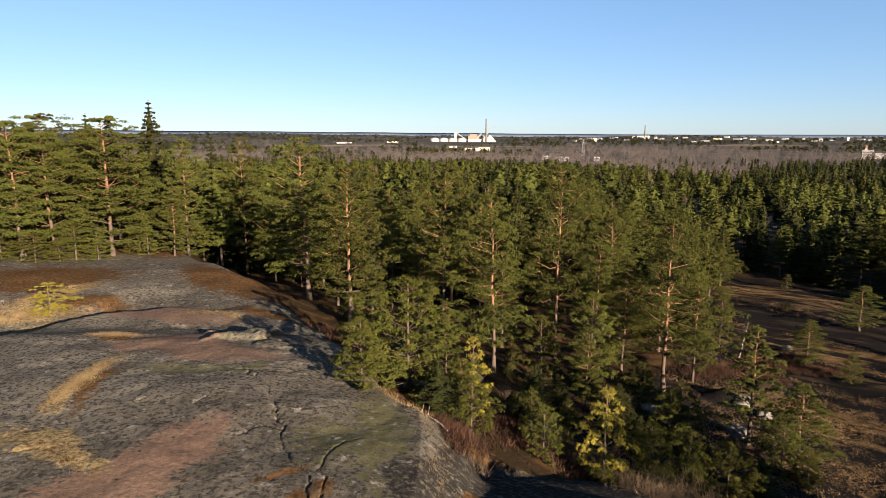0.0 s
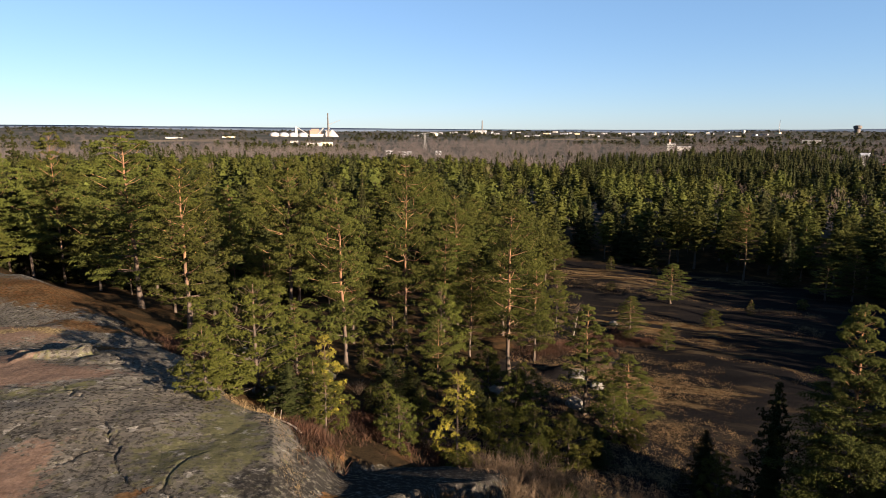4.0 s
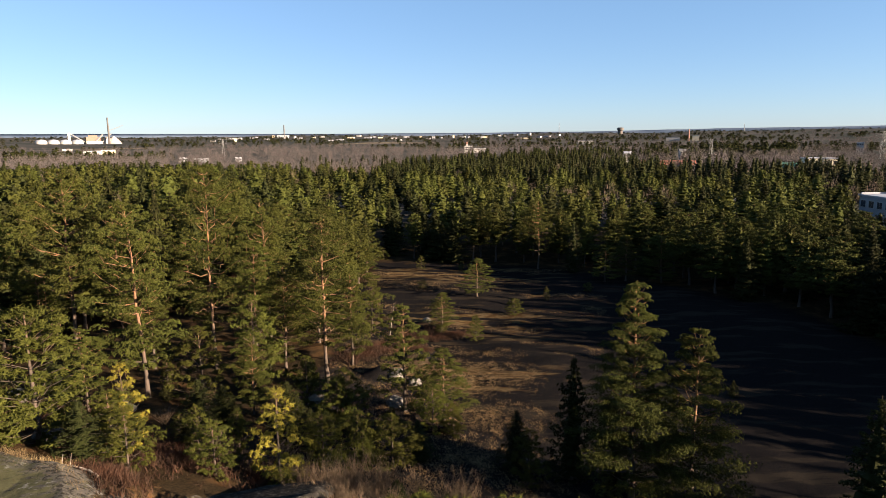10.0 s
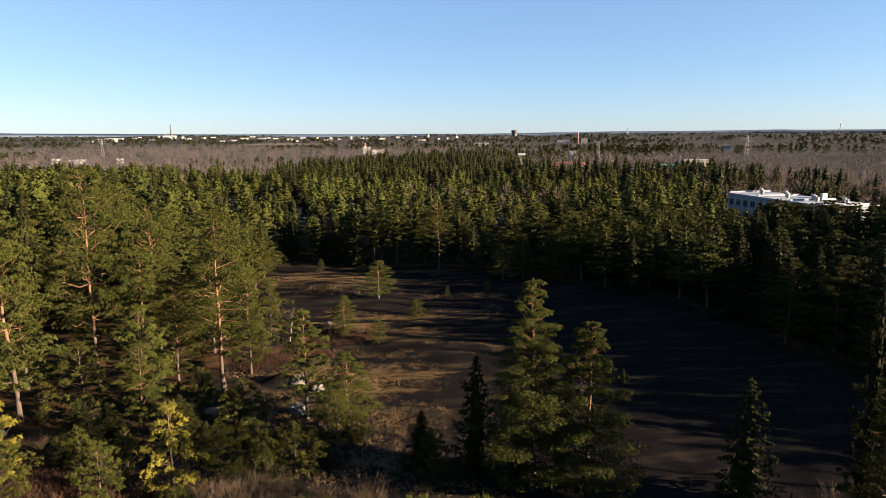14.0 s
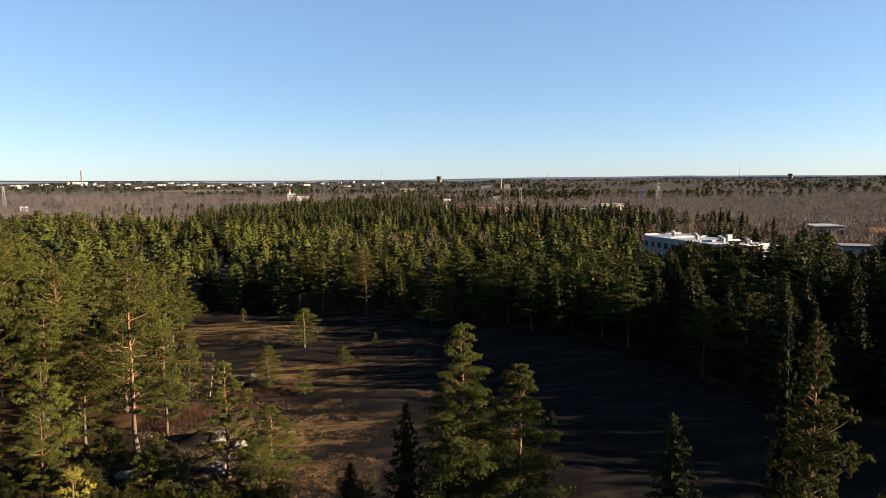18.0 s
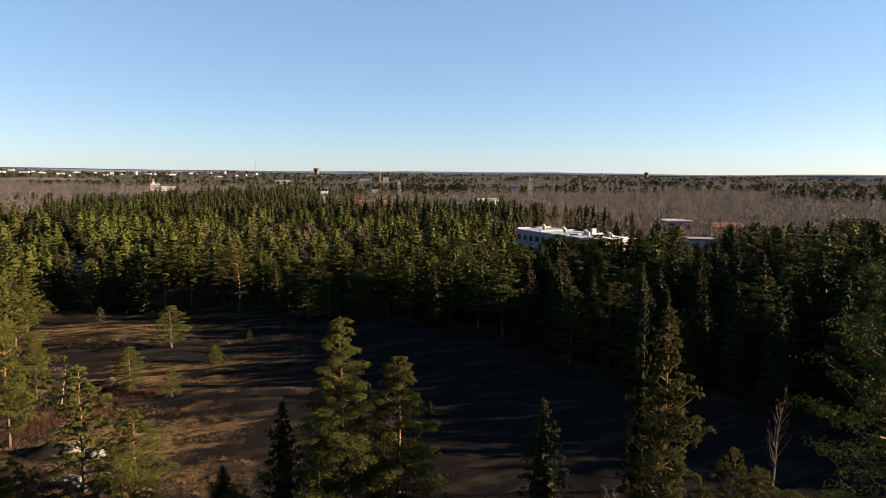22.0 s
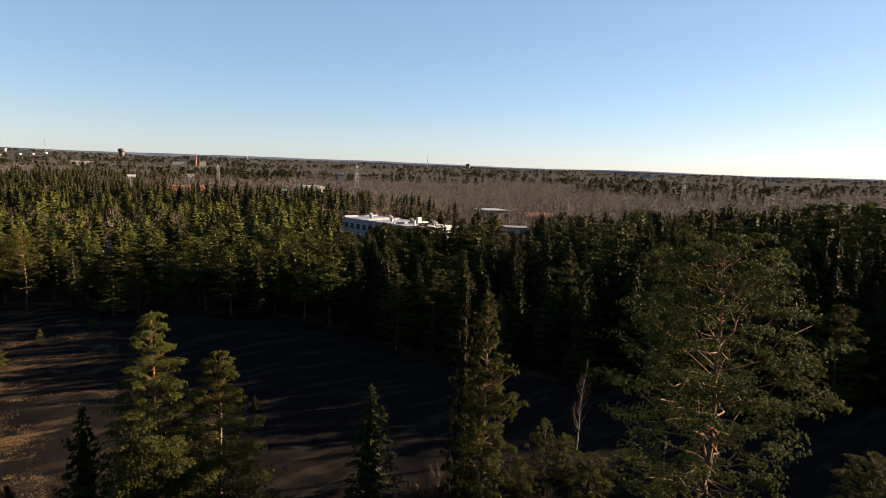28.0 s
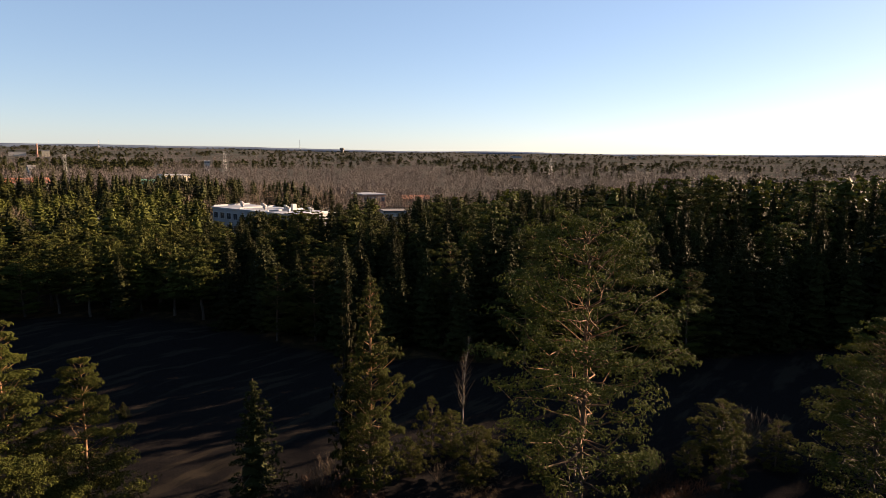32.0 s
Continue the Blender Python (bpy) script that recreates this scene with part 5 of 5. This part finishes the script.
# unseen thicket added at the foot of the rock to shade the lower bench
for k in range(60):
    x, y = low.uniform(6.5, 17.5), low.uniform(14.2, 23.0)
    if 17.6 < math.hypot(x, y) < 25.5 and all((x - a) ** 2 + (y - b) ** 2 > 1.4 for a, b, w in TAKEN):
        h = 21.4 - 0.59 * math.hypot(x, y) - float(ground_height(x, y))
        plant("spruce_and_shaded_pine" if k % 2 else "young_pine", x, y, h, 0.34 * h)
# young conifers on the slope, spruce-dark ones painting in the shade on young pines
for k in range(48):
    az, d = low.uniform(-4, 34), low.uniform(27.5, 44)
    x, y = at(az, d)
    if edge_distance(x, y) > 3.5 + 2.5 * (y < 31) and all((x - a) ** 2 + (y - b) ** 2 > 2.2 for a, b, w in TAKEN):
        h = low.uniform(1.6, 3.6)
        plant("spruce_and_shaded_pine" if k % 5 < 2 else "young_pine", x, y, h, h * low.uniform(0.36, 0.46))
for x, y, h in ((41.0, 5.5, 2.4), (42.6, -3.4, 2.8), (41.2, -9.6, 2.2), (44.8, -16.6, 4.6), (42.4, -13.8, 2.6), (44.6, 3.0, 3.4), (40.2, 9.0, 1.8), (43.6, -20.0, 3.6)):
    plant("young_pine", x, y, h, 0.42 * h)
for x, y, h in ((40.6, 3.6, 1.6), (41.6, -6.0, 1.5), (46.4, -18.6, 3.2), (47.5, -19.8, 3.4), (40.0, 11.0, 1.9), (43.2, -11.6, 1.6)):
    plant("bush", x, y, h, 0.45 * h)


def blades_at(rng, x, y, count, length, width, lean, spread):
    """Upright blades in tufts round the places given."""
    n = len(x)
    z = ground_height(x, y)
    foot = np.repeat(np.column_stack([x, y, z - 0.03]), count, 0)
    foot[:, :2] += rng.normal(0, spread, (n * count, 2))
    way = np.column_stack([rng.normal(0, lean, (n * count, 2)), np.ones(n * count)])
    size = length * rng.uniform(0.5, 1.3, (n * count, 1))
    side = rng.normal(0, 1, (n * count, 3)) * [1, 1, 0]
    side /= np.linalg.norm(side, axis=1)[:, None] + 1e-9
    half = width / 2
    v = np.stack([foot - side * half, foot + side * half, foot + way * size], 1).reshape(-1, 3)
    return v, np.arange(len(v)).reshape(-1, 3)


def stuff(name, label, category, arrays, material):
    return tagged(new(name, set_mesh(name, arrays[0], arrays[1], [material])), label, category, kind="stuff")


def spread_over(rng, cx, cy, rx, ry, turn, n):
    u, v = rng.normal(0, 0.45, (2, n))
    c, s = math.cos(radians(turn)), math.sin(radians(turn))
    return cx + u * rx * c - v * ry * s, cy + u * rx * s + v * ry * c


xs, ys = [], []
yy = low.uniform(14, 37, 520)
off = low.normal(1.1, 0.35, 520)
xs.append(np.interp(yy, EDGE_Y, EDGE_X) + off / (1.0 - 0.3 * ramp(yy, 28, 45)))
ys.append(yy)
for spot in ((-30.5, 44, 5, 2.0, 30, 500), (-17.5, 29.2, 3.6, 0.55, 93, 420), (-20.4, 37.2, 1.6, 0.8, 5, 200), (-15.2, 22.4, 2.4, 0.7, -31, 160), (-32, 50.5, 4.5, 1.4, 75, 350), (-16.5, 45, 2.4, 0.7, -30, 120)):
    x, y = spread_over(low, *spot)
    xs.append(x)
    ys.append(y)
stuff("dry_grass", "pale dry grass along the brink and in hollows", "grass", blades_at(low, np.concatenate(xs), np.concatenate(ys), 9, 0.24, 0.014, 0.5, 0.15), STRAW)
az, d = low.uniform(20, 46, 9000), np.sqrt(low.uniform(30 ** 2, 105 ** 2, 9000))
x, y = d * np.sin(np.radians(az)), d * np.cos(np.radians(az))
c, s = math.cos(radians(-50)), math.sin(radians(-50))
bands = rough((x * c + y * s) / 6, -x * s + y * c, 3.2, 77, 3)
keep = (bands > 0.27) & in_clearing(x, y)
stuff("clearing_grass", "strips of dry grass on the peaty clearing", "grass", blades_at(low, x[keep], y[keep], 18, 0.10, 0.05, 1.6, 0.34), SEDGE)
xs, ys = [], []
for spot in ((25.5, 57, 4, 2.2, 30, 260), (33, 60, 4, 2, 20, 320), (36.6, 58.8, 2.2, 0.9, 0, 220), (30.5, 55.5, 1.4, 0.8, 0, 140), (9, 31, 3, 4, 10, 260), (4, 34, 3, 4, 0, 240), (-8.8, 38.6, 1.5, 1.0, 0, 90), (-2, 40, 3, 4, 20, 200), (-6, 44, 4, 3, -40, 200), (37, 10, 3, 3, 0, 160), (39, -12, 5, 3, 0, 200), (0.6, 29, 1.2, 4, 0, 160)):
    x, y = spread_over(low, *spot)
    xs.append(x)
    ys.append(y)
turf = [spread_over(low, *spot) for spot in ((21, 33, 5, 3.5, -40, 180), (27, 39, 7, 4, -40, 320), (32, 47, 8, 4, -40, 300), (24, 28, 4, 3, 0, 120), (41.5, 1.0, 3, 2, 0, 120))]
stuff("tussocks", "brown tussock grass at the foot of the slope", "grass", blades_at(low, np.concatenate([t[0] for t in turf]), np.concatenate([t[1] for t in turf]), 18, 0.12, 0.045, 1.4, 0.24), SEDGE)
x, y = np.concatenate(xs), np.concatenate(ys)
keep = edge_distance(x, y) > 1.5
stuff("heather", "rusty brown heather and dead bracken on the slope", "heather", blades_at(low, x[keep], y[keep], 16, 0.42, 0.05, 0.6, 0.22), HEATHER)


def stone(name, label, x, y, size, seed, material):
    """A rough boulder half sunk in the ground."""
    bm = bmesh.new()
    bmesh.ops.create_icosphere(bm, subdivisions=3, radius=1)
    for v in bm.verts:
        n = noise.noise(v.co * 1.3 + Vector((seed, 0, 0))) * 0.35 + noise.noise(v.co * 3.1 + Vector((0, seed, 0))) * 0.13
        v.co *= 1 + n
        v.co.z *= 0.72
        v.co *= size
    me = bpy.data.meshes.new(name)
    bm.to_mesh(me)
    bm.free()
    me.materials.append(material)
    ob = tagged(new(name, me), label, "boulder", "boulders")
    ob.matrix_basis = pose(x, y, float(ground_height(x, y)) + 0.25 * size, 0, 0, seed * 40)
    return ob


PALE_STONE = plain_material("pale_lichened_stone", (0.05, 0.047, 0.041), (0.10, 0.094, 0.082), 4.0, 0.9, 0.6)
DARK_STONE = plain_material("dark_granite", (0.028, 0.026, 0.022), (0.06, 0.056, 0.046), 3.0, 0.9, 0.6)
for k, (x, y, size) in enumerate(((36.9, 64.6, 0.5), (24.6, 49.0, 0.9), (25.8, 47.4, 0.6), (21.5, 43.0, 0.7))):
    stone("boulder", "pale lichen-covered boulder on the open ground", x, y, size, 1.7 * k + 1, PALE_STONE)
for k, (x, y, size) in enumerate(((1.4, 40.0, 0.7), (2.2, 42.5, 0.6), (-3.6, 46.0, 0.8), (-1.8, 36.4, 0.7), (-7.0, 47.5, 0.6), (15.4, 44.6, 0.7))):
    stone("boulder", "dark granite boulder on the wooded slope", x, y, size, 2.3 * k + 9, DARK_STONE)
for k, (x, y, turn, length) in enumerate(((0.2, 27.4, 130, 2.4), (28.8, 27.0, 20, 3.0), (9.4, 30.5, 70, 2.0))):
    rngk = np.random.default_rng(300 + k)
    q = np.linspace(0, 1, 6)
    line = np.column_stack([q * length, rngk.normal(0, 0.06, 6), 0.12 + 0.25 * np.sin(q * 3.1)])
    limb = tagged(new("fallen_branch"), "grey fallen dead branch lying on the slope", "branch", "fallen branches")
    limb.matrix_basis = pose(x, y, float(ground_height(x, y)), 0, 0, turn)
    part("stem", tube(line, np.interp(q, [0, 1], [0.06, 0.015]), 5), BIRCH_BARK, limb)
    for j in (2, 3, 4):
        tip = line[j] + np.array([0.35, rngk.choice([-0.4, 0.4]), 0.3])
        part("twig", tube([line[j], tip], [0.02, 0.006], 4), BIRCH_BARK, limb)


# shapes that found no place
for entries in KINDS.values():
    for root, height, reach, used in entries:
        if not used:
            for ob in list(root.children) + [root]:
                bpy.data.objects.remove(ob)
